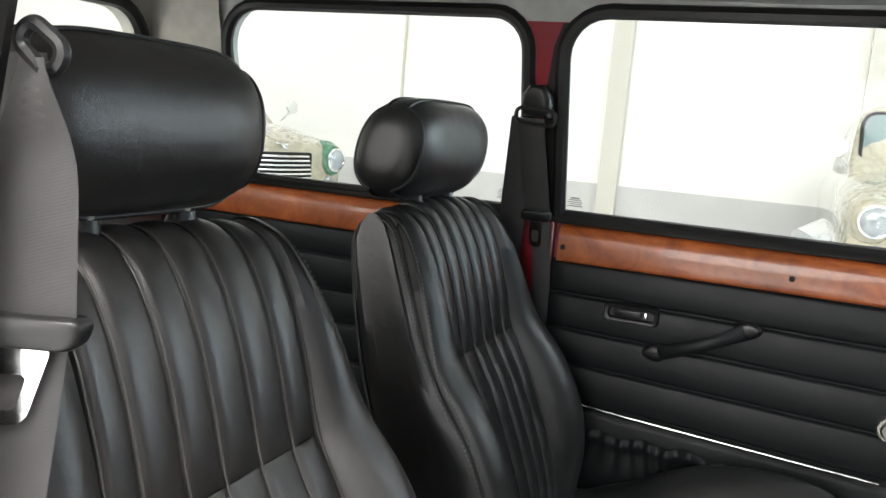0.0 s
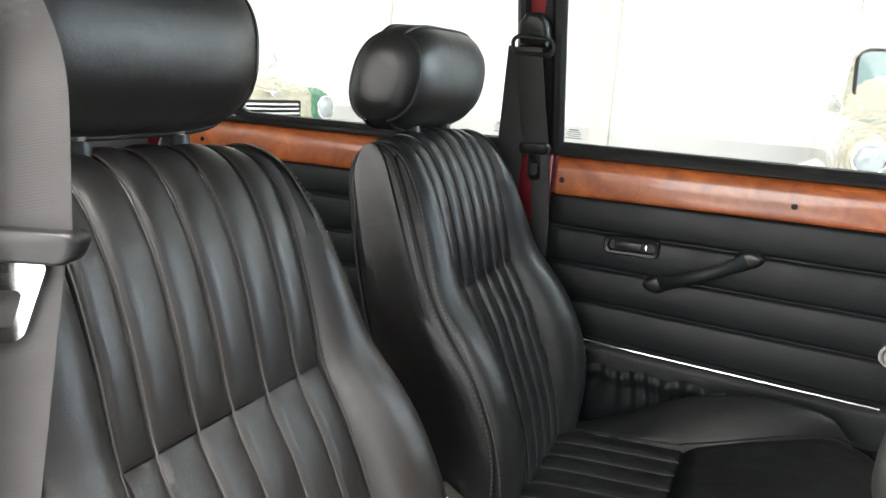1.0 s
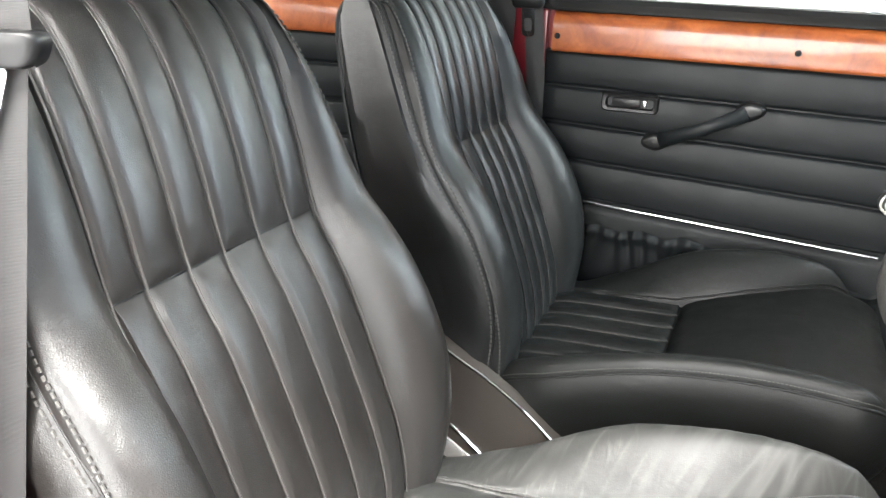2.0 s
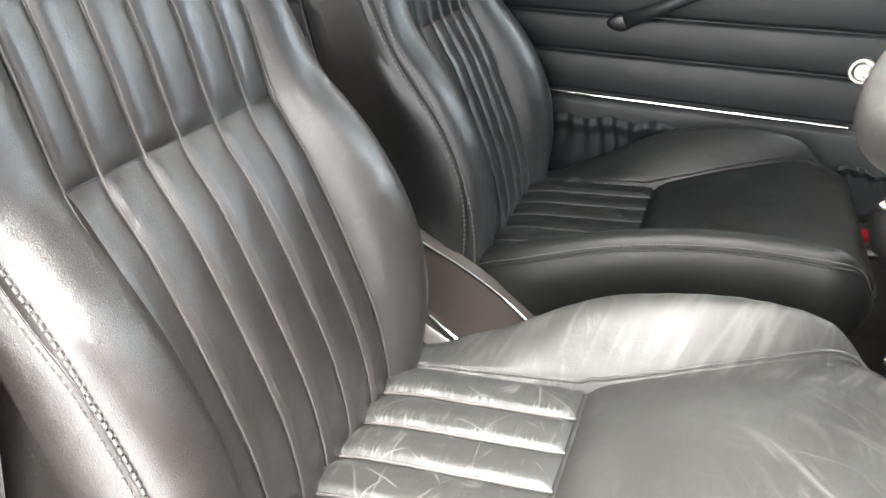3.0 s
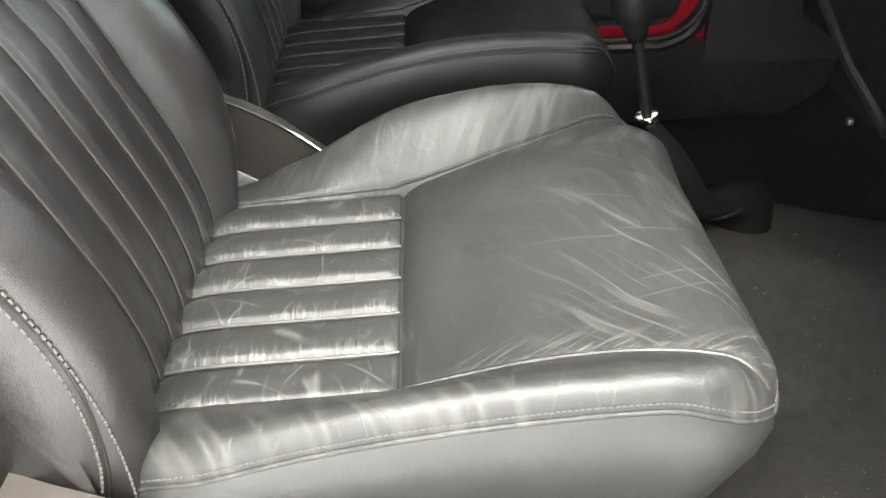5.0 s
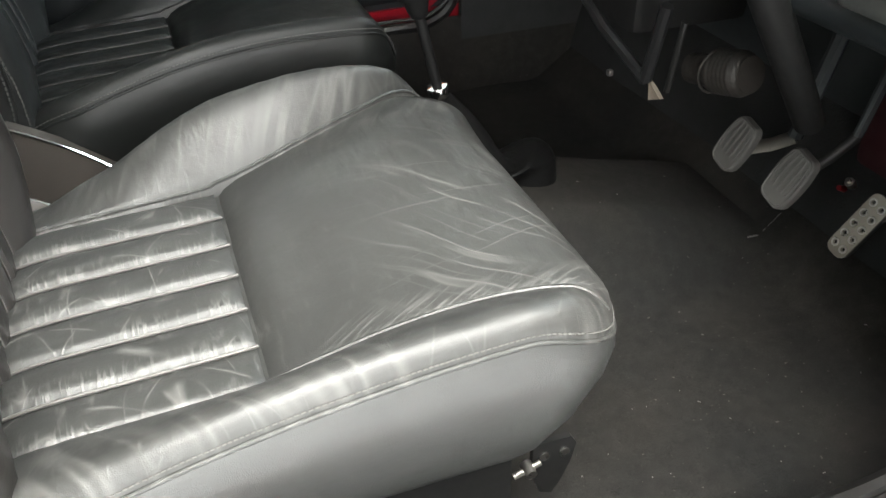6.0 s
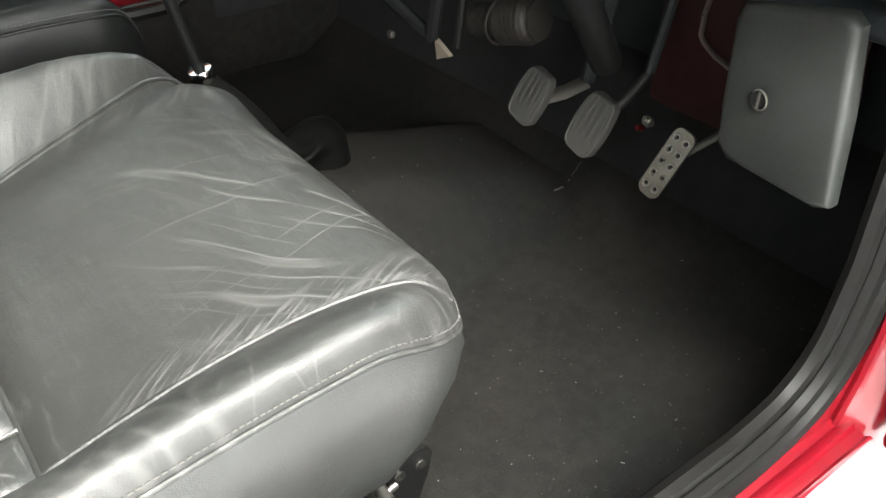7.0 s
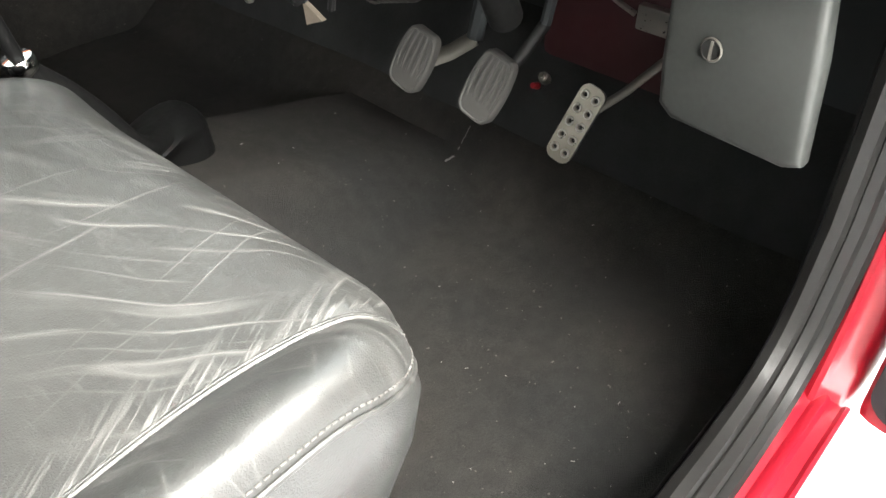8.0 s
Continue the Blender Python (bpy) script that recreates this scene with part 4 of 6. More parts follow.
def pleat(path, s0, s1, y0, y1, h, base, mat, parent, name, along=26, end0=0.03, end1=0.03, seed=0, spread=None, outer=0):
    """One stuffed pleat on a profile between two seams."""
    bm = bmesh.new()

    def fn(u, v):
        s = s0 + (s1 - s0) * u
        c = 2 * v - 1
        puff = crown(c, -0.62 if s0 < 0.3 else -0.30)
        tap = min(1.0, (u / end0) ** 0.5 if end0 else 1.0, ((1 - u) / end1) ** 0.5 if end1 else 1.0)
        o = base + h * puff * (0.25 + 0.75 * tap)
        o -= 0.006 * sstep(0.75, 1.0, c * outer)
        k = spread(u) if spread else (1.0, 0.0)
        y = (y0 + (y1 - y0) * v) * k[0] + k[1]
        o += (0.0011 if s0 < 0.3 else 0.0005) * noise.noise(Vector((u * 9 + seed * 3.1, v * 2.0, seed * 1.7))) * puff
        o += 0.0007 * math.sin(u * 150 + seed + 2 * v) * puff * max(0, 1 - min(u, 1 - u) / 0.10)
        if s0 < 0.3:
            o += 0.0034 * noise.noise(Vector((u * 17 - v * 1.1, v * 1.3 + seed, seed * 2.3))) * puff * (1 - sstep(0.06, 0.34, u))
        return path.point(s, y, o)
    sheet(bm, along, 10, fn)
    return part(name, bm, mat, parent)


CUSH_OFF = 0.012
CU_FRONT, CU_REAR, CU_HALF = 0.446, -0.080, 0.219
ZC_TAB = [(-0.08, 0.452), (-0.04, 0.470), (0.0, 0.480), (0.08, 0.4845), (0.14, 0.487), (0.172, 0.4895), (0.21, 0.500), (0.26, 0.514), (0.32, 0.525), (0.37, 0.529), (0.41, 0.529), (0.455, 0.528)]
CP_NEAR = [(-0.08, 0.146), (0.17, 0.146), (0.24, 0.149), (0.32, 0.155), (0.37, 0.162), (0.40, 0.170), (0.42, 0.180), (0.45, 0.196)]
CP_FAR = [(-0.08, 0.150), (0.17, 0.150), (0.24, 0.156), (0.32, 0.178), (0.37, 0.197), (0.40, 0.207), (0.42, 0.211), (0.45, 0.212)]


def cu_panel(x, y):
    """Half width of the centre panel on the side where y lies."""
    return interp(CP_FAR if y > 0 else OUTER["panel"], x)


RIM_NEAR = [(-0.08, 0.455), (0.0, 0.496), (0.08, 0.522), (0.16, 0.539), (0.24, 0.550), (0.32, 0.556), (0.38, 0.555), (0.42, 0.545), (0.446, 0.534)]
RIM_FAR = [(-0.08, 0.450), (0.0, 0.480), (0.08, 0.514), (0.135, 0.546), (0.18, 0.565), (0.24, 0.578), (0.30, 0.583), (0.35, 0.580), (0.38, 0.570), (0.41, 0.554), (0.446, 0.535)]


# the seat's side at lower y: the driver's door side, or the passenger's tunnel side
DOOR_SIDE = {"panel": CP_NEAR, "rim": RIM_NEAR, "corner": 0.078, "droop": 0.016}
TUNNEL_SIDE = {
    "panel": [(-0.08, 0.150), (0.17, 0.150), (0.24, 0.152), (0.32, 0.160), (0.37, 0.170), (0.40, 0.178), (0.42, 0.184), (0.45, 0.188)],
    "rim": [(-0.08, 0.472), (0.0, 0.515), (0.05, 0.533), (0.09, 0.546), (0.135, 0.559), (0.18, 0.569), (0.25, 0.578), (0.31, 0.581), (0.36, 0.580), (0.39, 0.578), (0.42, 0.572), (0.446, 0.562)],
    "corner": 0.062, "droop": 0.0}
OUTER = dict(DOOR_SIDE)


def cu_r(y):
    """Radius of the front corner on the side where y lies."""
    return 0.060 if y > 0 else OUTER["corner"]


def cu_half(x, y=-1.0):
    """Half width of the cushion in plan on the side where y lies, with rounded front corners."""
    w = CU_HALF - 0.030 * sstep(0.05, -0.08, x) if x < 0.05 else CU_HALF
    r = cu_r(y)
    t = x - (CU_FRONT - r)
    if t > 0:
        w -= r - math.sqrt(max(0.0, r * r - min(t, r) ** 2))
    return w


def cu_top(x, y):
    """Height of the cushion's top at a place in plan (y from the seat's middle)."""
    w, p, r = cu_half(x, y), cu_panel(x, y), cu_r(y)
    a = abs(y)
    b = max(0.0, interp(RIM_FAR if y > 0 else OUTER["rim"], x) - interp(ZC_TAB, x) - 0.003)
    z = interp(ZC_TAB, x)
    full = max(CU_HALF, p + 0.02)
    k = (a - p) / (full - p)
    if k > 0:
        z += 0.003 + b * (math.sin(math.pi / 2 * min(1.0, k / 0.88)) ** 0.92 if y > 0 else math.sin(math.pi / 2 * min(1.0, k / 0.96)) ** 1.1)
    R = 0.024 + OUTER["droop"] * sstep(0.34, 0.42, x) * (1 - sstep(0.08, 0.18, y))
    t = x - (CU_FRONT - r)
    if t > 0 and a > CU_HALF - r:
        d = r - math.hypot(t, a - (CU_HALF - r))
    else:
        d = min(w - a, CU_FRONT - x, (x - CU_REAR) * 0.6)
    d = max(0.0, d)
    if d < R:
        z -= R - math.sqrt(max(0.0, R * R - (R - d) ** 2))
    return z


def cu_point(x, y, o=0.0):
    return Vector((x, y + CUSH_OFF, cu_top(x, y) + o))


def cu_xs(n):
    """Stations along the cushion, closer together towards the front edge."""
    return [CU_REAR + (CU_FRONT - CU_REAR) * math.sin(k / n * math.pi / 2) ** 0.9 for k in range(n + 1)]


def rim_line(n_side=60, n_front=24):
    """The cushion's edge in plan: rear left, round the front, to rear right."""
    xs = cu_xs(n_side)
    a = [(x, -cu_half(x)) for x in xs]
    h0, h1 = cu_half(CU_FRONT), cu_half(CU_FRONT, 1)
    b = [(CU_FRONT, -h0 + (h0 + h1) * k / n_front) for k in range(1, n_front)]
    c = [(x, cu_half(x, 1)) for x in reversed(xs)]
    return a + b + c


def seat_cushion(parent, mat):
    bm = bmesh.new()
    xs = cu_xs(80)
    cols = 130
    grid = []
    for x in xs:
        row = []
        for j in range(cols + 1):
            c = 2 * j / cols - 1
            c = math.copysign(1 - (1 - abs(c)) ** 1.25, c)
            y = cu_half(x, c) * c
            p = cu_panel(x, y)
            sink = -0.006 * (1 - sstep(0.37, 0.43, x)) * (1 - sstep(p - 0.001, p + 0.0015, abs(y)))
            row.append(bm.verts.new(cu_point(x, y, sink + wrinkle(x, y, 0.5, 0.0005) + 0.0013 * noise.noise(Vector((x * 50 + y * 36, y * 9 - x * 5, 2))) * sstep(0, 0.02, abs(y) - p) * sstep(0.0, 0.10, x))))
        grid.append(row)
    for i in range(len(xs) - 1):
        for j in range(cols):
            bm.faces.new((grid[i][j], grid[i + 1][j], grid[i + 1][j + 1], grid[i][j + 1]))
    cu = part("cushion", bm, mat, parent)
    # upright band round the cushion below the piping
    rim = rim_line()
    bm = bmesh.new()
    rings = []
    for inset, drop in ((0.0, 0.0), (-0.006, 0.012), (-0.008, 0.035), (-0.004, 0.07), (0.008, 0.10), (0.022, 0.118), (0.035, 0.122)):
        ring = []
        for x, y in rim:
            f = sstep(0.30, CU_FRONT + 0.005, x)
            k = 1 - inset / 0.22
            zt = cu_top(x, y)
            fx = x - f * (0.55 * max(0, drop - 0.02) + max(0, inset) * 0.5)
            low = zt - drop * (zt - 0.385) / 0.122
            ring.append(Vector((fx, y * k + CUSH_OFF, low + 0.0015 * noise.noise(Vector((x * 20, y * 20, drop * 40))))))
        rings.append(ring)
    loft(bm, rings, closed=False, caps=False)
    part("boxing", bm, LEATHER_BOX if mat is LEATHER_WORN else mat, cu)
    bm = bmesh.new()
    tube(bm, [cu_point(x, y * 1.003, -0.001) for x, y in rim], 0.0019, 8)
    part("edge_piping", bm, mat, cu)
    bm = bmesh.new()
    thread_row(bm, [cu_point(x - 0.0009 * sstep(CU_FRONT - 0.05, CU_FRONT + 0.005, x), y * 0.9985, 0.0012) for x, y in rim_line(600, 200)])
    part("stitching", bm, THREAD, cu, "pale close stitching")
    return cu


def thread_row(bm, pts, step=0.0038, r=0.00066):
    acc, last, start = 0.0, pts[0], pts[0]
    for p in pts[1:]:
        L = (p - last).length
        acc += L
        last = p
        if acc >= step:
            d = p - start
            a, b = start + d * 0.14, start + d * 0.78
            tube(bm, [a, (a + b) / 2 + Vector((0, 0, 0.0002)), b], r, 5)
            acc, start = 0.0, p


def insert_panel(parent, mat):
    """The smooth front panel of the cushion, sunk at its rear seam and carried to the front edge."""
    def fn(u, v):
        x = 0.170 + (CU_FRONT - 0.0015 - 0.170) * math.sin(u * math.pi / 2) ** 0.95
        c = 2 * v - 1
        y = min(cu_panel(x, c) + 0.0018, cu_half(x, c) - 0.0035) * c
        rise = min(1.0, ((x - 0.170) / 0.022) ** 0.5)
        o = -0.006 + (0.0074 + 0.0060 * (1 - c * c) * (1 - 0.8 * sstep(0.36, 0.43, x)) + 0.0024 * abs(c) ** 12) * rise
        o += 0.0016 * noise.noise(Vector((x * 20, y * 9, 3.0))) + 0.0007 * noise.noise(Vector((x * 80 + y * 30, y * 40, 7.0))) * sstep(0.25, 0.38, x)
        base = cu_top(x, y) - 0.003 * (abs(y) > cu_panel(x, c))
        return Vector((x, y + CUSH_OFF, base + max(o, 0.0008 if x > 0.40 else o) - 0.004 * sstep(0.988, 1.0, abs(c))))
    return part("seat_panel", sheet(bmesh.new(), 70, 44, fn), mat, parent)


def cushion_pleat(y0, y1, mat, parent, seed):
    def fn(u, v):
        x = -0.078 + (0.1665 + 0.078) * u
        c = 2 * v - 1
        puff = crown(c, -0.58)
        tap = min(1.0, ((1 - u) / 0.045) ** 0.5)
        o = -0.0030 + 0.0080 * puff * (0.2 + 0.8 * tap)
        o += 0.0013 * noise.noise(Vector((u * 8 + seed * 3.1, v * 2.0, seed * 1.7))) * puff
        o += 0.0006 * noise.noise(Vector((u * 45, v * 14, seed))) * puff
        o += 0.0013 * noise.noise(Vector((u * 24 + v * 2.0, v * 2.4, seed * 1.9))) * puff * (1 - sstep(0.20, 0.60, u))
        y = y0 + (y1 - y0) * v
        return Vector((x, y + CUSH_OFF, interp(ZC_TAB, x) + o))
    return part("cushion_pleat", sheet(bmesh.new(), 40, 12, fn), mat, parent)


def cu_cord(pts, parent, r, name, mat):
    bm = bmesh.new()
    tube(bm, pts, r, 7)
    return part(name, bm, mat, parent)


def edge_cord(path, s0, s1, y_of, o_of, parent, r=0.0021, n=70, name="piping", mat=None):
    bm = bmesh.new()
    tube(bm, [path.point(s0 + (s1 - s0) * k / n, y_of(s0 + (s1 - s0) * k / n), o_of(s0 + (s1 - s0) * k / n)) for k in range(n + 1)], r, 7)
    return part(name, bm, mat or SEAM_HIGHLIGHT, parent)


def headrest(parent, lift, lean, hide, half=0.071):
    """A padded bolster with crowned top, piped end rings and domed ends."""
    def sect(y, grow_, angles=None):
        pts = []
        for deg in angles or [360 * k / 32 for k in range(32)]:
            a = radians(deg)
            c, s = math.cos(a), math.sin(a)
            e = 0.86
            x = math.copysign(abs(c) ** e, c) * 0.059
            z = math.copysign(abs(s) ** e, s) * half
            x *= 1 - 0.05 * (z / 0.068)
            pts.append(Vector((-0.243 + x * grow_ + lean * z * grow_, y, 1.034 + lift + z * grow_)))
        return pts
    bm = bmesh.new()
    rings = []
    for i in range(49):
        c = math.sin((2 * i / 48 - 1) * math.pi / 2)
        y = 0.137 * c
        g = (1 - abs(c) ** 5) ** 0.5 if abs(c) < 1 else 0.0
        g = 0.36 + 0.64 * g + 0.015 * (1 - c * c)
        if abs(c) > 0.999:
            g = 0.28
        rings.append(sect(y, g))
    loft(bm, rings)
    h = part("headrest", bm, hide, parent)
    def skin(c, a):
        """A point on the padding: c across the width, a round the section in degrees."""
        g = 0.36 + 0.64 * math.sqrt(max(0.0, 1 - abs(c) ** 5)) + 0.015 * (1 - c * c) + 0.008
        return sect(0.137 * c, g, [a])[0]
    # one cord round the front face and one round the back
    for mid_a in (0, 180):
        e, w = 0.875, 74
        loop = [skin(-e + 2 * e * k / 36, mid_a + w) for k in range(37)]
        loop += [skin(e, mid_a + w - 2 * w * k / 24) for k in range(1, 24)]
        loop += [skin(e - 2 * e * k / 36, mid_a - w) for k in range(37)]
        loop += [skin(-e, mid_a - w + 2 * w * k / 24) for k in range(1, 24)]
        bm = bmesh.new()
        tube(bm, loop, 0.0022, 6, True)
        part("piping", bm, hide, h, "black leather piping cord")
    for sy in (-0.055, 0.055):
        bm = bmesh.new()
        cyl(bm, (-0.232, sy, 0.935), (-0.226, sy, 0.985), 0.006, 0.006, 14)
        part("headrest_post", bm, STEEL, parent, "thin bright steel headrest post")
        bm = bmesh.new()
        cyl(bm, (-0.232, sy, 0.945), (-0.230, sy, 0.966), 0.016, 0.011, 18)
        part("post_guide", bm, BLACK, parent, "black plastic post guide")
    return h


def hinge_plate(parent, side, drop=0.0):
    """Seat-hinge cover beside the joint of cushion and backrest."""
    y = side * 0.212
    prof = smooth_line([(-0.085, 0.535), (-0.060, 0.520), (-0.02, 0.500), (0.03, 0.468), (0.075, 0.430)], 20)
    prof = [(p[0], p[1] - drop) for p in prof]
    bm = bmesh.new()
    rings = []
    for yy in (y - side * 0.004, y + side * 0.020):
        rings.append([(p[0], yy, p[1]) for p in prof] + [(0.09, yy, 0.36), (-0.10, yy, 0.36)])
    loft(bm, rings)
    h = part("hinge_cover", bm, HINGE, parent, "grey-brown hinge cover with a bright edge")
    bm = bmesh.new()
    tube(bm, [(p[0], y + side * 0.021, p[1] + 0.0005) for p in prof], 0.0022, 7)
    part("edge_strip", bm, CHROME, h, "bright metal edge strip")
    bm = bmesh.new()
    tube(bm, [(-0.076, y + side * 0.024, 0.399), (-0.050, y + side * 0.024, 0.386)], 0.0048, 8)
    part("recliner_lever", bm, CHROME, h, "bright metal recliner lever")
    bm = bmesh.new()
    tube(bm, [(-0.062, y + side * 0.0225, 0.429), (-0.040, y + side * 0.0225, 0.412), (-0.020, y + side * 0.0225, 0.396)], 0.0026, 8)
    part("lower_strip", bm, CHROME, h, "bright metal lower edge strip")
    return h


def seat_rail(parent, side):
    y = side * 0.145
    bm = bmesh.new()
    box(bm, 0.02, 0.40, y - 0.014, y + 0.014, FLOOR + 0.012, FLOOR + 0.04, 0.003)
    r = part("slide_rail", bm, BLACK_DULL, parent, "dull black seat slide rail")
    bm = bmesh.new()
    yy = y
    loft(bm, [[(0.382, t, 0.352), (0.420, t, 0.350), (0.426, t, 0.340), (0.422, t, 0.318), (0.412, t, 0.292), (0.404, t, 0.280), (0.392, t, 0.286), (0.384, t, 0.310)] for t in (yy - 0.003, yy + 0.003)])
    b = part("front_bracket", bm, BLACK_DULL, parent, "black steel front bracket with bright bolt holes")
    for x, z in ((0.394, 0.334), (0.414, 0.333)):
        bm = bmesh.new()
        cyl(bm, (x, yy - 0.0032, z), (x, yy - 0.0045, z), 0.0048, 0.0048, 14)
        part("bolt", bm, STEEL, b, "bright bolt head")
    bm = bmesh.new()
    cyl(bm, (0.376, yy - 0.002, 0.330), (0.376, yy - 0.016, 0.330), 0.006, 0.005, 12)
    cyl(bm, (0.362, yy - 0.008, 0.325), (0.388, yy - 0.008, 0.334), 0.003, 0.003, 8)
    part("adjuster", bm, STEEL, b, "bright adjuster pin")
    bm = bmesh.new()
    box(bm, 0.03, 0.36, y - 0.010, y + 0.010, FLOOR + 0.04, 0.385, 0.004)
    part("support", bm, BLACK_DULL, parent)
    for x in (0.06, 0.34):
        bm = bmesh.new()
        box(bm, x - 0.02, x + 0.02, y - 0.016, y + 0.016, FLOOR - 0.002, FLOOR + 0.014, 0.002)
        part("foot", bm, BLACK_DULL, parent)


def make_seat(name, label, at, cushion_mat, lift, lean, seams, hide):
    seat = thing(name, label, "car seat", at, "front seats")
    shell = seat_back(seat, hide)
    sm = back_path.find_z(0.757)
    s_lo = back_path.find_z(0.455)
    for k in range(6):
        y0, y1 = seams[k], seams[k + 1]
        pleat(back_path, s_lo, sm - 0.001, y0, y1, 0.0056, -0.0034, hide, shell, "lower_pleat", 40, 0, 0.05, k, None, (k == 5) - (k == 0))
        pleat(back_path, sm + 0.001, 0.93, y0, y1, 0.0062, -0.0038, hide, shell, "upper_pleat", 44, 0.10, 0.06, k + 9, None, (k == 5) - (k == 0))
    # pale cords on the seams stand in for the pleats' edge highlights
    for y in seams:
        edge_cord(back_path, s_lo, sm, lambda s: y, lambda s: -0.0012, shell, 0.0010, 50, "seam_highlight")
        edge_cord(back_path, sm, 0.925, lambda s: y, lambda s: -0.0005, shell, 0.0011, 60, "seam_highlight")
    headrest(seat, lift, lean, hide)
    cu = seat_cushion(seat, cushion_mat)
    P = 0.150
    for k in range(6):
        cushion_pleat(-P + 2 * P * k / 6, -P + 2 * P * (k + 1) / 6, cushion_mat, cu, k + 30)
    for k in range(1, 6):
        y = -P + 2 * P * k / 6
        cu_cord([Vector((x, y + CUSH_OFF, interp(ZC_TAB, x) - 0.0006)) for x in (-0.078 + 0.246 * i / 30 for i in range(31))], cu, 0.0015, "seam_highlight", SEAM_HIGHLIGHT)
    insert_panel(seat, cushion_mat)
    for sy in (-1, 1):
        for shift, rad in (((-0.0010, 0.0017), (0.0030, 0.0017)) if sy < 0 and at[1] < 0 else ((0.0008, 0.0021 if at[1] < 0 else 0.0014),)):
            line = []
            for i in range(71):
                x = -0.06 + (CU_FRONT - (0.022 if sy < 0 else 0.018) + 0.06) * i / 70
                y = min(cu_panel(x, sy) + 0.0015, cu_half(x, sy) - 0.006) + shift
                line.append(cu_point(x, sy * y, 0.0006 - 0.003 * (x < 0.17)))
            cu_cord(line, cu, rad, "panel_piping", cushion_mat)
        hinge_plate(seat, sy, 0.030 if sy * at[1] > 0 else (-0.003 if at[1] > 0 else 0.016))
        seat_rail(seat, sy)
    return seat


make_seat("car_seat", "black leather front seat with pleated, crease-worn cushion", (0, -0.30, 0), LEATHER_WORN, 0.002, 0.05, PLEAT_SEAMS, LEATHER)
OUTER.update(TUNNEL_SIDE)
make_seat("car_seat", "black leather front seat with smoother pleated cushion", (0, 0.294, -0.008), LEATHER_SEAT_SHADED, -0.006, 0.16, PLEAT_SEAMS_NARROW, LEATHER_SHADED)

# rear bench, mostly hidden
rear_seat = thing("rear_bench", "black leather rear bench seat", "car seat", (-0.7, 0, FLOOR))
part("bench_cushion", boxm(-0.18, 0.22, -0.50, 0.50, 0.10, 0.24, 0.03, 3), LEATHER, rear_seat)
bm = boxm(-0.06, 0.06, -0.52, 0.52, 0.0, 0.46, 0.03, 3)
bm.transform(Matrix.Translation((-0.19, 0, 0.20)) @ Matrix.Rotation(radians(-12), 4, 'Y'))
part("bench_back", bm, LEATHER, rear_seat)
part("bench_base", boxm(-0.2, 0.2, -0.48, 0.48, 0.0, 0.11, 0.01), CARPET, rear_seat)

# ---- seat belts ----


def ribbon(pts, width_dirs, w, t):
    bm = bmesh.new()
    rings = []
    pts = [Vector(p) for p in pts]
    for i, p in enumerate(pts):
        a, b = pts[max(0, i - 1)], pts[min(len(pts) - 1, i + 1)]
        d = (b - a).normalized()
        wd = Vector(width_dirs[i]).normalized()
        n = d.cross(wd).normalized()
        h = w / 2
        rings.append([p - wd * h - n * t * 0.2, p - wd * h + n * t * 0.2, p - wd * (h - t) + n * t / 2, p + wd * (h - t) + n * t / 2, p + wd * h + n * t * 0.2, p + wd * h - n * t * 0.2, p + wd * (h - t) - n * t / 2, p - wd * (h - t) - n * t / 2])
    loft(bm, rings)
    return bm


def belt_ring(parent, c, ax, up, w, h, r):
    c, ax, up = Vector(c), Vector(ax).normalized(), Vector(up).normalized()
    bm = bmesh.new()
    tube(bm, [c + ax * a + up * b for a, b in rounded(-w / 2, w / 2, -h / 2, h / 2, h * 0.45, 6)], r, 8, True)
    return part("slip_ring", bm, BLACK, parent, "black slip ring of the belt")


def tongue(parent, c, ax, up, out, plate, half=0.032):
    """The moulded handle and plate that slide on the webbing."""
    c, ax, up, out = Vector(c), Vector(ax).normalized(), Vector(up).normalized(), Vector(out).normalized()
    bm = bmesh.new()
    pillow(bm, rounded(-half, half, -0.011, 0.009, 0.008), lambda a, b, o: c + ax * a + up * b + out * (o - 0.008), 0.017, 0.006)
    h = part("tongue_handle", bm, BLACK, parent, "black plastic tongue handle")
    ou = rounded(-plate / 2, plate / 2, -0.058, -0.008, 0.008)
    ho = rounded(-plate * 0.28, plate * 0.28, -0.049, -0.027, 0.004)
    bm = wall_with_holes(ou, [ho], lambda a, b, o: c + ax * a + up * b + out * (o + 0.0005), 0.0025)
    part("tongue_plate", bm, CHROME, h, "bright steel tongue plate with a slot")


# passenger belt on the far door pillar
pb = thing("passenger_belt", "black seat belt hanging from the far door pillar", "seat belt", (0, 0, 0))
bm = bmesh.new()
pillow(bm, [(-0.153 + a, 1.108 + b) for a, b in [(-0.026, -0.024), (0.022, -0.026), (0.026, -0.010), (0.024, 0.012), (0.010, 0.028), (-0.012, 0.028), (-0.026, 0.010)]], lambda a, b, o: Vector((a, side_y(b) - 0.004 - o, b)), 0.040, 0.012)
part("anchor_cover", bm, BLACK, pb, "black plastic belt anchor cover")
belt_ring(pb, (-0.150, 0.518, 1.083), (1, 0.03, -0.05), (0, -0.2, 1), 0.068, 0.026, 0.0035)
n = 24
front = [(-0.159 + 0.0165 * u, 0.520 + 0.040 * u, 1.080 - 0.165 * u) for u in (k / n for k in range(n + 1))]
part("webbing_front", ribbon(front, [(1, 0.1, 0.02)] * (n + 1), 0.045, 0.0014), WEB, pb)
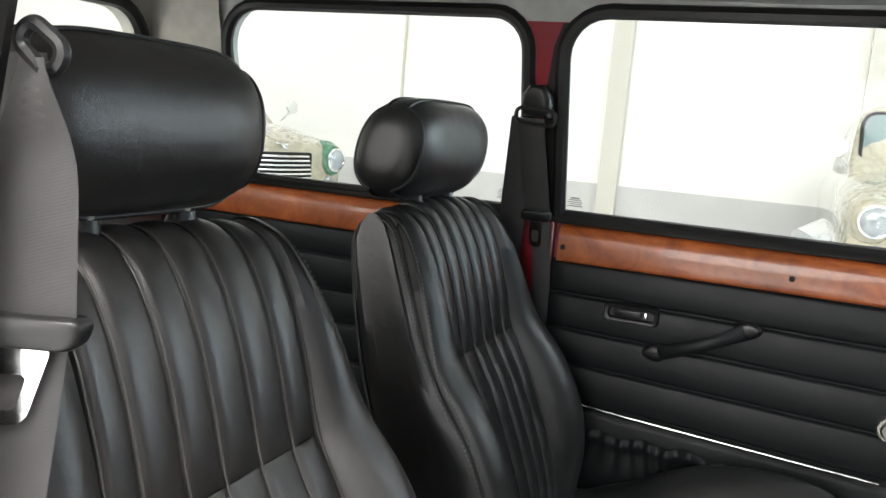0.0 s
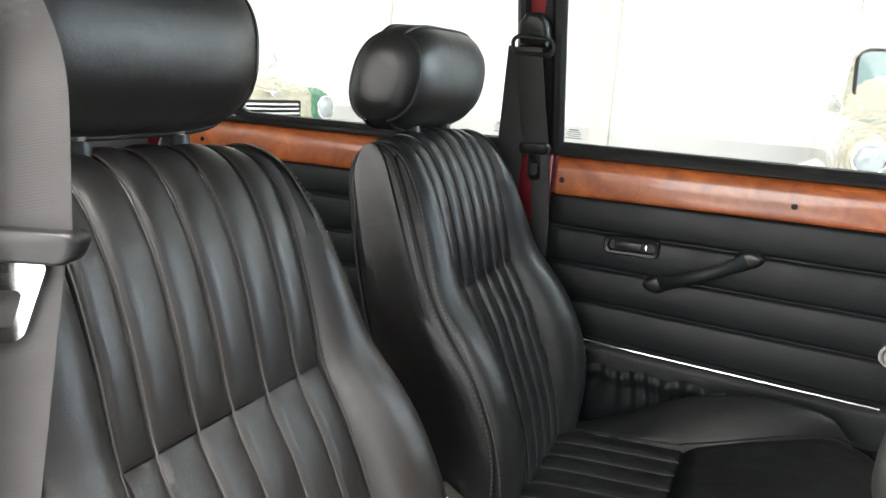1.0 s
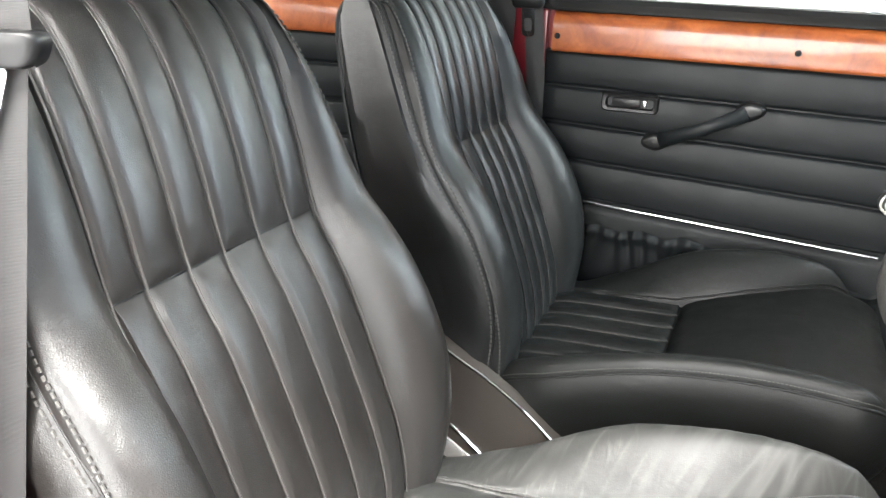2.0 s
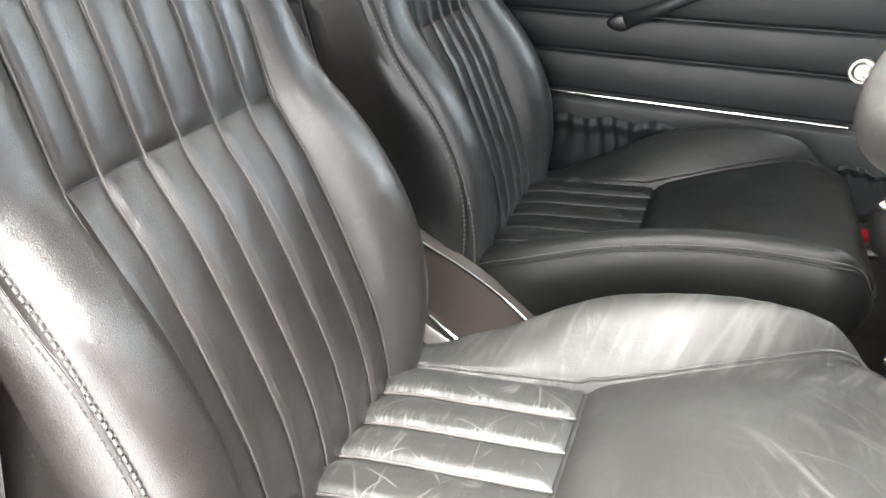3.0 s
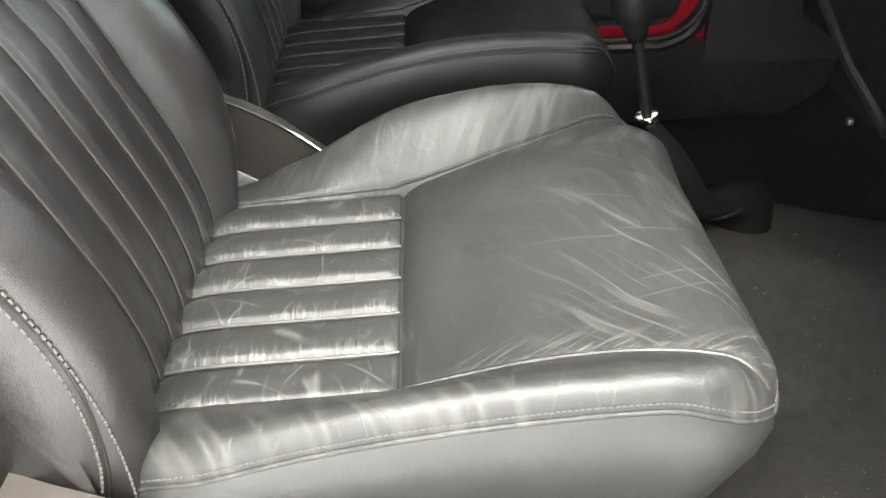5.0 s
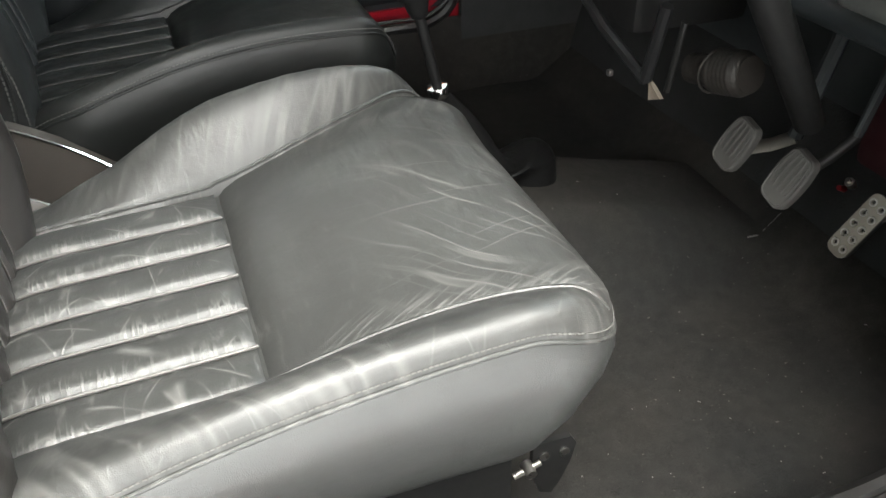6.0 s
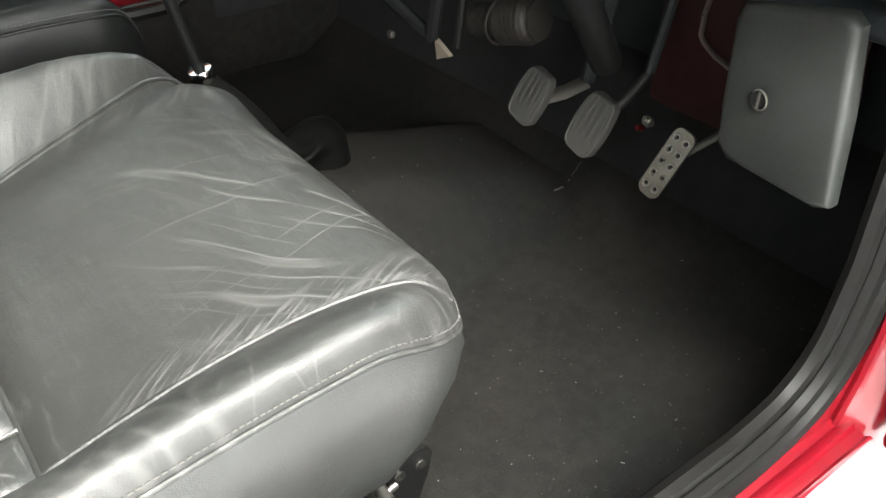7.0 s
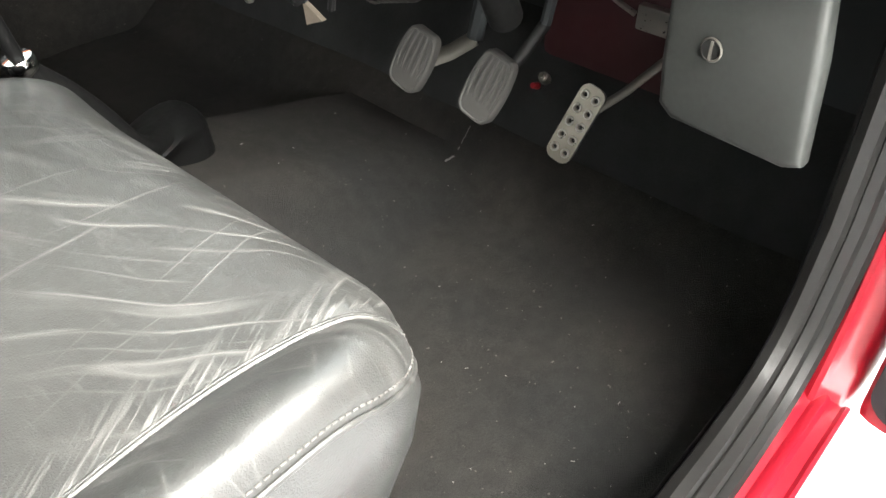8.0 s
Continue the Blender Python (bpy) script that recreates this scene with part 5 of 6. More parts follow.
backl = [(-0.172 - 0.030 * u, 0.528 + 0.056 * u, 1.080 - 0.36 * u) for u in (k / n for k in range(n + 1))]
part("webbing_back", ribbon(backl, [(1, 0.15, -0.1)] * (n + 1), 0.045, 0.0014), WEB, pb)
low = [(-0.136 + 0.010 * sstep(0, 0.35, u), 0.564 + 0.018 * u, 0.912 - 0.37 * u) for u in (k / n for k in range(n + 1))]
part("webbing_low", ribbon(low, [(1, 0.12, 0.02)] * (n + 1), 0.031, 0.0014), WEB, pb)
tongue(pb, (-0.143, 0.553, 0.917), (1, 0.1, 0.02), (0.0, -0.25, 1), (0.1, -1, -0.1), 0.022, 0.026)
structure("pillar_left", boxm(-0.180, -0.119, 0.594, 0.612, 0.70, 0.905, 0.004), RED, "red painted door pillar beside the belt", "pillar")

# driver belt, close to the eye
db = thing("driver_belt", "black seat belt hanging at the driver's door pillar", "seat belt", (0, 0, 0))
bm = bmesh.new()
pillow(bm, [(-0.118 + a, 1.118 + b) for a, b in [(-0.026, -0.024), (0.022, -0.026), (0.026, -0.010), (0.024, 0.012), (0.010, 0.028), (-0.012, 0.028), (-0.026, 0.010)]], lambda a, b, o: Vector((a - 0.02, -side_y(b) + 0.004 + o, b)), 0.040, 0.012)
part("anchor_cover", bm, BLACK, db, "black plastic belt anchor cover")
belt_ring(db, (-0.098, -0.512, 1.082), (0.80, 0.10, -0.55), (0.5, 0.1, 0.8), 0.027, 0.016, 0.0044)
front = [(-0.108 + 0.004 * sstep(0, 0.4, u), -0.510, 1.076 - 0.155 * u) for u in (k / n for k in range(n + 1))]
part("webbing_front", ribbon(front, [(0.70 + 0.21 * sstep(0, 0.5, k / n), -0.42 + 0.80 * sstep(-0.1, 0.5, k / n), 0.0) for k in range(n + 1)], 0.047, 0.0014), WEB, db)
backl = [(-0.140 - 0.030 * u, -0.486 - 0.010 * u, 1.080 - 0.40 * u) for u in (k / n for k in range(n + 1))]
part("webbing_back", ribbon(backl, [(0.9, -0.2, 0.0)] * (n + 1), 0.046, 0.0014), WEB, db)
low = [(-0.112 - 0.03 * u, -0.506 - 0.04 * u, 0.925 - 0.45 * u) for u in (k / n for k in range(n + 1))]
part("webbing_low", ribbon(low, [(0.91, 0.38 - 0.3 * k / n, 0.02) for k in range(n + 1)], 0.046, 0.0014), WEB, db)
tongue(db, (-0.107, -0.511, 0.931), (0.92, 0.38, 0.0), (0.30, 0.12, 0.94), (0.38, -0.92, 0.05), 0.036)

# ---- gear lever ----
gear = thing("gear_lever", "black gear lever with chrome-capped knob and rubber boot", "gear lever", (0.555, -0.04, 0.325))


def gp(name, bm, mat, label="", parent=None):
    bmesh.ops.translate(bm, verts=bm.verts[:], vec=(-0.555, 0.04, -0.325))
    return part(name, bm, mat, parent or gear, label)


ax = Vector((-0.215, 0, 0.977)).normalized()
foot = Vector((0.443, -0.04, 0.515))


def spin(bm, o, ax_, prof, n=28):
    q = ax_.to_track_quat('Z', 'Y').to_matrix()
    loft(bm, [[Vector(o) + ax_ * h + q @ Vector((math.cos(2 * math.pi * k / n) * r, math.sin(2 * math.pi * k / n) * r, 0)) for k in range(n)] for h, r in prof])
    return bm


gp("shaft", spin(bmesh.new(), foot, ax, [(-0.02, 0.0062), (0.10, 0.0060)], 18), KNOB)
gp("collar", spin(bmesh.new(), foot, ax, [(-0.012, 0.010), (-0.008, 0.013), (0.0, 0.0135), (0.003, 0.012), (0.004, 0.007)]), CHROME, "bright chrome collar at the boot top")
knob = gp("knob", spin(bmesh.new(), foot, ax, [(0.090, 0.0070), (0.0915, 0.0095), (0.098, 0.0118), (0.113, 0.0158), (0.1150, 0.0162), (0.1156, 0.0198), (0.118, 0.0210), (0.127, 0.0218), (0.140, 0.0216), (0.149, 0.0200), (0.1545, 0.0176), (0.157, 0.0150), (0.1565, 0.0128)]), KNOB, "moulded black knob")
cap = gp("knob_cap", spin(bmesh.new(), foot, ax, [(0.1555, 0.0132), (0.1585, 0.0122), (0.1590, 0.008), (0.1592, 0.001)]), STEEL, "bright metal cap with a dark shift mark")
bm = bmesh.new()
top = foot + ax * 0.1598
for dy in (-0.007, 0.0, 0.007):
    box(bm, top.x - 0.008, top.x + 0.008, top.y + dy - 0.0016, top.y + dy + 0.0016, top.z - 0.0008, top.z + 0.0006)
box(bm, top.x - 0.001, top.x + 0.001, top.y - 0.008, top.y + 0.008, top.z - 0.0008, top.z + 0.0006)
gp("shift_mark", bm, BLACK_DULL, "dark lines of the shift pattern")
bm = bmesh.new()
bp = smooth_line([(0.446, -0.038, 0.503, 0.012), (0.468, -0.036, 0.472, 0.0165), (0.490, -0.034, 0.437, 0.019), (0.508, -0.031, 0.405, 0.020), (0.526, -0.022, 0.382, 0.021), (0.545, -0.006, 0.372, 0.026), (0.572, 0.018, 0.364, 0.034), (0.592, 0.036, 0.352, 0.041), (0.598, 0.042, 0.338, 0.046), (0.600, 0.044, 0.318, 0.047)], 34)
loft(bm, [[(p[0] + math.cos(2 * math.pi * k / 28) * p[3], p[1] + math.sin(2 * math.pi * k / 28) * p[3] * (1 + 0.2 * (p[3] > 0.03)), p[2] + 0.35 * math.cos(2 * math.pi * k / 28) * p[3] * (1 - sstep(0.35, 0.32, p[2])) + 0.003 * math.sin(6 * math.pi * k / 28) * sstep(0.02, 0.04, p[3])) for k in range(28)] for p in bp])
gp("boot", bm, KNOB, "black rubber boot folding onto the floor")

# ---- pedals ----


def split_sides(o, n=6):
    """An outline with points added along its long straight runs."""
    out = []
    for (a, b), (c, d) in zip(o, o[1:] + o[:1]):
        m = n if math.hypot(c - a, d - b) > 0.02 else 1
        out += [(a + (c - a) * k / m, b + (d - b) * k / m) for k in range(m)]
    return out


def pedal(name, label, cx, cy, cz, w, h, tilt, turn, ribs, mat, holes=False):
    t = thing(name, label, "pedal", (cx, cy, cz))
    m = Matrix.Rotation(radians(turn), 4, 'X') @ Matrix.Rotation(radians(tilt), 4, 'Y')
    # face towards -x; width along y, height along z
    if holes:
        ou = rounded(-w / 2, w / 2, -h / 2, h / 2, 0.010)
        cells = [(a, b) for b in (-0.031, -0.0155, 0.0, 0.0155, 0.031) for a in (-0.0068, 0.0068)]
        hs = [[(a + 0.0025 * math.cos(2 * math.pi * k / 10), b + 0.0025 * math.sin(2 * math.pi * k / 10)) for k in range(10)] for a, b in cells]
        bm = wall_with_holes(ou, hs, lambda a, b, o: Vector((-o, a, b)), 0.003)
        bm.transform(m)
        pad = part("pad", bm, mat, t)
        for a, b in cells:
            bm = bmesh.new()
            tube(bm, [(-0.0035, a + 0.0040 * math.cos(2 * math.pi * k / 12), b + 0.0040 * math.sin(2 * math.pi * k / 12)) for k in range(12)], 0.0013, 6, True)
            bm.transform(m)
            part("grip_ring", bm, STEEL, pad)
        bm = bmesh.new()
        loft(bm, [[(x, a, b) for a, b in rounded(-w / 2 + d, w / 2 - d, -h / 2 + d, h / 2 - d, 0.009)] for x, d in ((0.0, 0.0), (0.010, 0.002), (0.010, 0.006), (0.004, 0.006))])
        bm.transform(m)
        part("backing", bm, BLACK_DULL, t)
    else:
        bm = bmesh.new()
        ou = [(a * (1.10 - 0.9 * (b / h + 0.04) ** 2), b) for a, b in split_sides(rounded(-w / 2, w / 2, -h / 2, h / 2, (0.011, 0.008, 0.008, 0.011)))]
        pillow(bm, ou, lambda a, b, o: Vector((-o - 0.3 * 0, a, b)), 0.013, 0.004)
        bm.transform(m)
        pad = part("pad", bm, mat, t)
        for k in range(ribs):
            a = -w * 0.37 + w * 0.74 * k / (ribs - 1)
            bm = bmesh.new()
            tube(bm, [(-0.0118, a * 0.98, -h * 0.22), (-0.0136, a * 1.08, -h * 0.05), (-0.0136, a * 1.08, h * 0.20), (-0.0118, a * 0.86, h * 0.44)], 0.0021, 6)
            bm.transform(m)
            part("rib", bm, mat, pad)
        bm = bmesh.new()
        tube(bm, [(-0.0128, a * 0.90, b * 0.93) for a, b in ou], 0.0016, 6, True)
        bm.transform(m)
        part("rim", bm, mat, pad)
    return t


def pedal_arm(parent, pts, r, mat=ARM_STEEL):
    bm = bmesh.new()
    o = parent.location
    tube(bm, [Vector(p) - o for p in pts], r, 8, flat=0.5)
    a = part("arm", bm, mat, parent, "steel pedal arm")
    bm = bmesh.new()
    tube(bm, [Vector(pts[-1]) - o, Vector(pts[-1]) - o + Vector((0.03, -0.01, 0.16))], r * 0.9, 8)
    part("upper_arm", bm, DARK, parent, "dark upper pedal arm")
    return a


cl = pedal("clutch_pedal", "clutch pedal with worn grey ribbed rubber pad", 0.850, -0.098, 0.390, 0.043, 0.074, 18, 16, 5, PEDAL_RUBBER)
pedal_arm(cl, [(0.862, -0.100, 0.384), (0.880, -0.122, 0.396), (0.900, -0.140, 0.412)], 0.011)
br = pedal("brake_pedal", "brake pedal with worn grey ribbed rubber pad", 0.846, -0.207, 0.396, 0.043, 0.078, 18, 16, 5, PEDAL_RUBBER)
pedal_arm(br, [(0.858, -0.210, 0.405), (0.878, -0.222, 0.425), (0.905, -0.230, 0.455)], 0.007, BLACK_DULL)
ac = pedal("accelerator_pedal", "slim drilled aluminium accelerator pedal", 0.858, -0.310, 0.386, 0.029, 0.086, 24, 13, 0, ALLOY, True)
pedal_arm(ac, [(0.872, -0.322, 0.40), (0.885, -0.345, 0.425), (0.905, -0.375, 0.465), (0.92, -0.40, 0.51)], 0.006)

# ---- footwell ----
kick = thing("kick_panel", "grey trim panel beside the driver's footwell", "trim panel", (0.72, -0.515, 0.52))


def kick_place(a, b, o):
    x = 0.728 - 0.22 * (-a - 0.456)
    return Vector((x - o - 0.72, a + 0.515, b - 0.52))


bm = bmesh.new()
pillow(bm, [(-0.574, 0.531), (-0.562, 0.525), (-0.470, 0.518), (-0.458, 0.525), (-0.453, 0.56), (-0.450, 0.630), (-0.456, 0.646), (-0.470, 0.652), (-0.546, 0.666), (-0.556, 0.660), (-0.567, 0.60)], kick_place, 0.016, 0.008)
part("panel", bm, GREY_BOARD, kick)
bm = bmesh.new()
c0 = kick_place(-0.4935, 0.583, 0.016)
c1 = kick_place(-0.4935, 0.583, 0.019)
cyl(bm, c0, c1, 0.0078, 0.0070, 24)
sc = part("screw_head", bm, BLACK_DULL, kick, "large dark slotted screw in a bright cup")
ring = [kick_place(-0.4935 + 0.0076 * math.cos(2 * math.pi * k / 24), 0.583 + 0.0076 * math.sin(2 * math.pi * k / 24), 0.0185) for k in range(24)]
part("cup", tube(bmesh.new(), ring, 0.0009, 6, True), ARM_STEEL, sc)
bm = bmesh.new()
c2 = kick_place(-0.4935, 0.583, 0.0195)
box(bm, c2.x - 0.0006, c2.x + 0.0004, c2.y - 0.0009, c2.y + 0.0009, c2.z - 0.0065, c2.z + 0.0065)
part("slot", bm, ARM_STEEL, sc)

structure("toe_board", sheet(bmesh.new(), 12, 20, lambda u, v: (0.955 + 0.10 * u, -0.59 + 1.18 * v, 0.262 + 0.36 * u)), TOE_LIFTED, "dark carpeted toe board behind the pedals, tone lifted in the shade", "bulkhead")
# its red is darkened to stand for shade under the dash
structure("inner_wing", boxm(0.93, 0.95, -0.46, -0.210, 0.405, 0.60, 0.012), SHADED_RED, "red painted inner wing, darkened for the footwell shade", "bulkhead")
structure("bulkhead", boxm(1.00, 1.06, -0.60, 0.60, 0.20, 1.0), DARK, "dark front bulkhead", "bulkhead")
structure("footwell_side_right", boxm(0.735, 1.0, -0.600, -0.585, 0.20, 0.90), TOE_LIFTED, "dark side of the driver's footwell", "trim")
structure("footwell_side_left", boxm(0.716, 1.0, 0.585, 0.600, 0.20, 0.90), TOE_LIFTED, "dark side of the passenger's footwell", "trim")
screwbox = thing("carpet_clip", "small bright clip with a red tip on the toe board", "clip", (0.925, -0.222, 0.388))
bm = bmesh.new()
cyl(bm, (0.01, 0, -0.014), (-0.006, 0, 0.000), 0.0035, 0.003, 12)
cyl(bm, (0.004, 0, -0.010), (-0.002, 0, -0.004), 0.0065, 0.006, 12)
part("pin", bm, STEEL, screwbox)
bm = bmesh.new()
cyl(bm, (0.008, 0.013, -0.024), (-0.003, 0.012, -0.019), 0.0045, 0.0035, 10)
part("tip", bm, RED, screwbox)
bracket = thing("inner_bracket", "bare metal bracket and cable on the inner wing", "bracket", (0.925, -0.355, 0.49))
part("plate", boxm(-0.006, 0.006, -0.03, 0.03, -0.016, 0.010, 0.003), STEEL, bracket)
bm = bmesh.new()
tube(bm, smooth_line([(-0.008, 0.03, 0.0), (-0.012, 0.055, 0.012), (-0.012, 0.072, 0.03), (-0.01, 0.068, 0.07)], 14), 0.003, 7)
part("cable", bm, STEEL, bracket)

# lint on the carpet and a pale scrape below the pedals
rng = random.Random(7)
bm = bmesh.new()
for k in range(46):
    x, y = 0.46 + 0.46 * rng.random(), -0.56 + 0.60 * rng.random()
    a, L, w = rng.random() * 6.3, 0.0004 + 0.0016 * rng.random() ** 3, 0.0003 + 0.0003 * rng.random()
    ca, sa = math.cos(a), math.sin(a)
    z = floor_height(x, y) + 0.0012
    tube(bm, [(x - ca * L, y - sa * L, z), (x + 0.0005 * sa, y, z + 0.0006), (x + ca * L, y + sa * L, z)], w, 4)
lint = structure("lint", bm, LINT, "pale specks of lint scattered on the carpet", "lint")
tagged(lint, "pale specks of lint scattered on the carpet", "lint", "", "stuff")
scrape = thing("carpet_scrape", "short pale scrape on the black carpet below the pedals", "scrape", (0.893, -0.108, floor_height(0.893, -0.108)))
for x0, y0, x1, y1, w in ((-0.007, -0.005, 0.014, -0.002, 0.0013), (0.018, -0.0012, 0.027, 0.0005, 0.0009), (0.031, 0.001, 0.052, 0.004, 0.0005)):
    pts = [(x0 + (x1 - x0) * k / 5, y0 + (y1 - y0) * k / 5 + 0.0005 * math.sin(k * 2.1)) for k in range(6)]
    bm = bmesh.new()
    tube(bm, [(a, b, floor_height(0.893 + a, -0.108 + b) + 0.0008 - floor_height(0.893, -0.108)) for a, b in pts], w, 5)
    part("mark", bm, LINT, scrape)

# dashboard and what hangs under it
dash = thing("dashboard", "black dashboard with parcel shelf and pale cloth-faced top", "dashboard", (0.80, 0, 0.66))
part("shelf", boxm(-0.075, 0.20, -0.585, 0.585, -0.015, 0.0, 0.004), DARK, dash)
bm = bmesh.new()
tube(bm, [(-0.078, y, -0.002) for y in (-0.585, -0.3, 0, 0.3, 0.585)], 0.014, 10)
part("shelf_roll", bm, LEATHER_TRIM, dash)
part("face", boxm(0.02, 0.20, -0.585, 0.585, 0.0, 0.20, 0.01), DARK, dash)
part("top_roll", boxm(-0.03, 0.24, -0.57, 0.57, 0.20, 0.25, 0.02, 3), BLACK, dash)
end_pad = thing("dash_end_trim", "pale cloth trim with a black lower edge at the dash end", "trim panel", (0.69, -0.52, 0.725))
part("pad", boxm(-0.037, 0.11, -0.078, 0.12, -0.009, 0.075, 0.008, 3), BEIGE, end_pad)
part("edge", boxm(-0.027, 0.11, -0.080, 0.14, -0.035, -0.012, 0.008, 3), GREY_BOARD, end_pad)

heater = thing("heater_box", "dark heater box with metal frame under the dash", "heater", (0.72, -0.02, 0.56))
part("case", boxm(-0.02, 0.15, -0.02, 0.22, -0.02, 0.10, 0.012), BLACK_DULL, heater)
bm = bmesh.new()
tube(bm, [(-0.02, 0.20, 0.04), (-0.02, 0.05, -0.03), (-0.02, -0.06, -0.06)], 0.008, 8)
tube(bm, [(-0.02, -0.06, -0.06), (-0.02, -0.085, 0.04)], 0.008, 8)
part("frame_bar", bm, BLACK, heater, "grey metal frame bar")
bm = bmesh.new()
tube(bm, [(-0.015, -0.10, -0.06), (-0.015, -0.115, 0.03)], 0.004, 8)
part("hinge_rod", bm, BLACK_DULL, heater)
bm = bmesh.new()
loft(bm, [[(x, -0.046, -0.070), (x, -0.050, -0.094), (x, -0.058, -0.090), (x, -0.074, -0.083), (x, -0.060, -0.076)] for x in (-0.005, 0.001)])
part("torn_tab", bm, TAB, heater, "pale torn foam tab")
part("bright_stud", boxm(-0.035, -0.028, 0.0, 0.008, -0.078, -0.070, 0.002), STEEL, heater)
duct = thing("air_duct", "brown ribbed air duct under the dash", "duct", (0.775, -0.150, 0.53))
bm = bmesh.new()
d0, d1 = Vector((0.0, 0.080, -0.030)), Vector((0.014, -0.012, -0.006))
tube(bm, [d0 + (d1 - d0) * (k / 48) for k in range(49)], lambda t: 0.019 + 0.009 * sstep(0.3, 0.5, t) - 0.006 * sstep(0.85, 1.0, t) + 0.0004 * math.sin(t * 90), 18)
part("hose", bm, DUCT, duct)
bm = bmesh.new()
tube(bm, [d0 + (d1 - d0) * 0.45 + Vector((0.0285 * math.sin(a), 0.0, 0.0285 * math.cos(a))) for a in (2 * math.pi * k / 20 for k in range(20))], 0.0016, 6, True)
part("clip", bm, DUCT, duct)

# steering column and wheel
wheel = thing("steering_wheel", "thick-rimmed leather steering wheel on its column, rim paled as if lit", "steering wheel", (0.475, -0.30, 0.925))
wq = Vector((-0.68, 0, 0.73)).normalized()
ey = Vector((0, 1, 0))
ed = wq.cross(ey).normalized()
bm = bmesh.new()
tube(bm, [(ey * math.cos(a) + ed * math.sin(a)) * 0.175 for a in (2 * math.pi * k / 72 for k in range(72))], 0.0185, 16, True)
part("rim", bm, WHEEL_RIM, wheel, "thick leather-wrapped rim")
bm = bmesh.new()
pillow(bm, rounded(-0.075, 0.075, -0.065, 0.065, 0.03), lambda a, b, o: ey * a + ed * b + wq * (o - 0.03), 0.045, 0.018)
part("boss", bm, BLACK, wheel, "padded black boss")
for a in (0, math.pi, math.pi * 1.5, math.pi / 2):
    bm = bmesh.new()
    d = ey * math.cos(a) + ed * math.sin(a)
    tube(bm, [d * 0.06 - wq * 0.012, d * 0.12 - wq * 0.006, d * 0.172], 0.012, 10, flat=1.4)
    part("spoke", bm, BLACK, wheel)
bm = bmesh.new()
cyl(bm, -wq * 0.02, -wq * 0.16, 0.035, 0.030, 20)
cyl(bm, -wq * 0.16, Vector((0.330, 0.05, -0.425)), 0.019, 0.017, 18)
part("column", bm, BLACK_DULL, wheel, "dark steering column")

# ---- showroom outside ----
ground = structure("ground", sheet(bmesh.new(), 4, 4, lambda u, v: (-30 + 60 * u, -30 + 60 * v, 0.0)), FLOORTILE, "pale polished showroom floor", "floor", False)
structure("wall_north", boxm(-14, 9.2, 9.0, 9.3, 0.0, 4.6), WALL, "white painted showroom wall", "wall", False)
structure("dado_north", boxm(-14, 9.2, 8.985, 9.0, 0.0, 0.50), DADO, "grey painted lower band of the wall", "wall", False)
structure("wall_west", boxm(-14.3, -14, -7, 9.3, 0.0, 4.6), WALL, "white painted showroom wall", "wall", False)
structure("wall_south_west", boxm(-14, -4.4, -7.0, -6.8, 0.0, 4.6), WALL, "white painted showroom wall", "wall", False)
structure("wall_south_east", boxm(4.8, 9.2, -7.0, -6.8, 0.0, 4.6), WALL, "white painted showroom wall", "wall", False)
structure("lintel_south", boxm(-4.4, 7.0, -7.0, -6.8, 4.05, 4.6), WALL, "white lintel above the shop front", "wall", False)
structure("lintel_east", boxm(9.2, 9.4, -7.0, 9.3, 4.15, 4.6), WALL, "white lintel along the open east side", "wall", False)
structure("pillar_east", boxm(9.0, 9.4, 8.85, 9.3, 0.0, 4.6), WALL, "white corner of the showroom", "wall", False)
structure("ceiling_showroom", boxm(-14.3, 9.4, -7.0, 9.3, 4.6, 4.8), CEIL, "white showroom ceiling", "ceiling", False)
structure("pillar_north", boxm(-1.90, -1.68, 8.86, 8.985, 0.0, 4.6), WALL_EDGE, "cream painted wall pillar", "pillar", False)
structure("pillar_north_corner", boxm(0.75, 0.95, 8.80, 8.985, 0.0, 4.6), WALL_EDGE, "pale wall pillar", "pillar", False)
structure("wall_joint", boxm(-4.60, -4.57, 8.97, 8.985, 0.5, 4.6), WALL_EDGE, "thin vertical joint in the wall", "trim", False)


def wheel_of(parent, x, y, r=0.25):
    bm = bmesh.new()
    tube(bm, [(x, y + r * 0.78 * math.cos(a), r + r * 0.78 * math.sin(a)) for a in (2 * math.pi * k / 28 for k in range(28))], r * 0.24, 10, True, 1.4)
    w = part("wheel", bm, TYRE, parent)
    bm = bmesh.new()
    cyl(bm, (x - 0.06, y, r), (x + 0.06, y, r), r * 0.62, r * 0.60, 24)
    part("hub", bm, CHROME, w)


def lamp_on(parent, x, y, z, r):
    bm = bmesh.new()
    spin(bm, (x, y, z), Vector((0, -1, 0)), [(-0.05, r * 0.9), (0.0, r * 0.96), (0.015, r * 0.8), (0.025, r * 0.4), (0.028, 0.002)], 28)
    h = part("headlamp", bm, LENS, parent, "round clear headlamp")
    bm = bmesh.new()
    tube(bm, [(x + r * math.cos(a), y - 0.002, z + r * math.sin(a)) for a in (2 * math.pi * k / 32 for k in range(32))], r * 0.11, 8, True)
    part("lamp_ring", bm, CHROME, h, "chrome lamp rim")


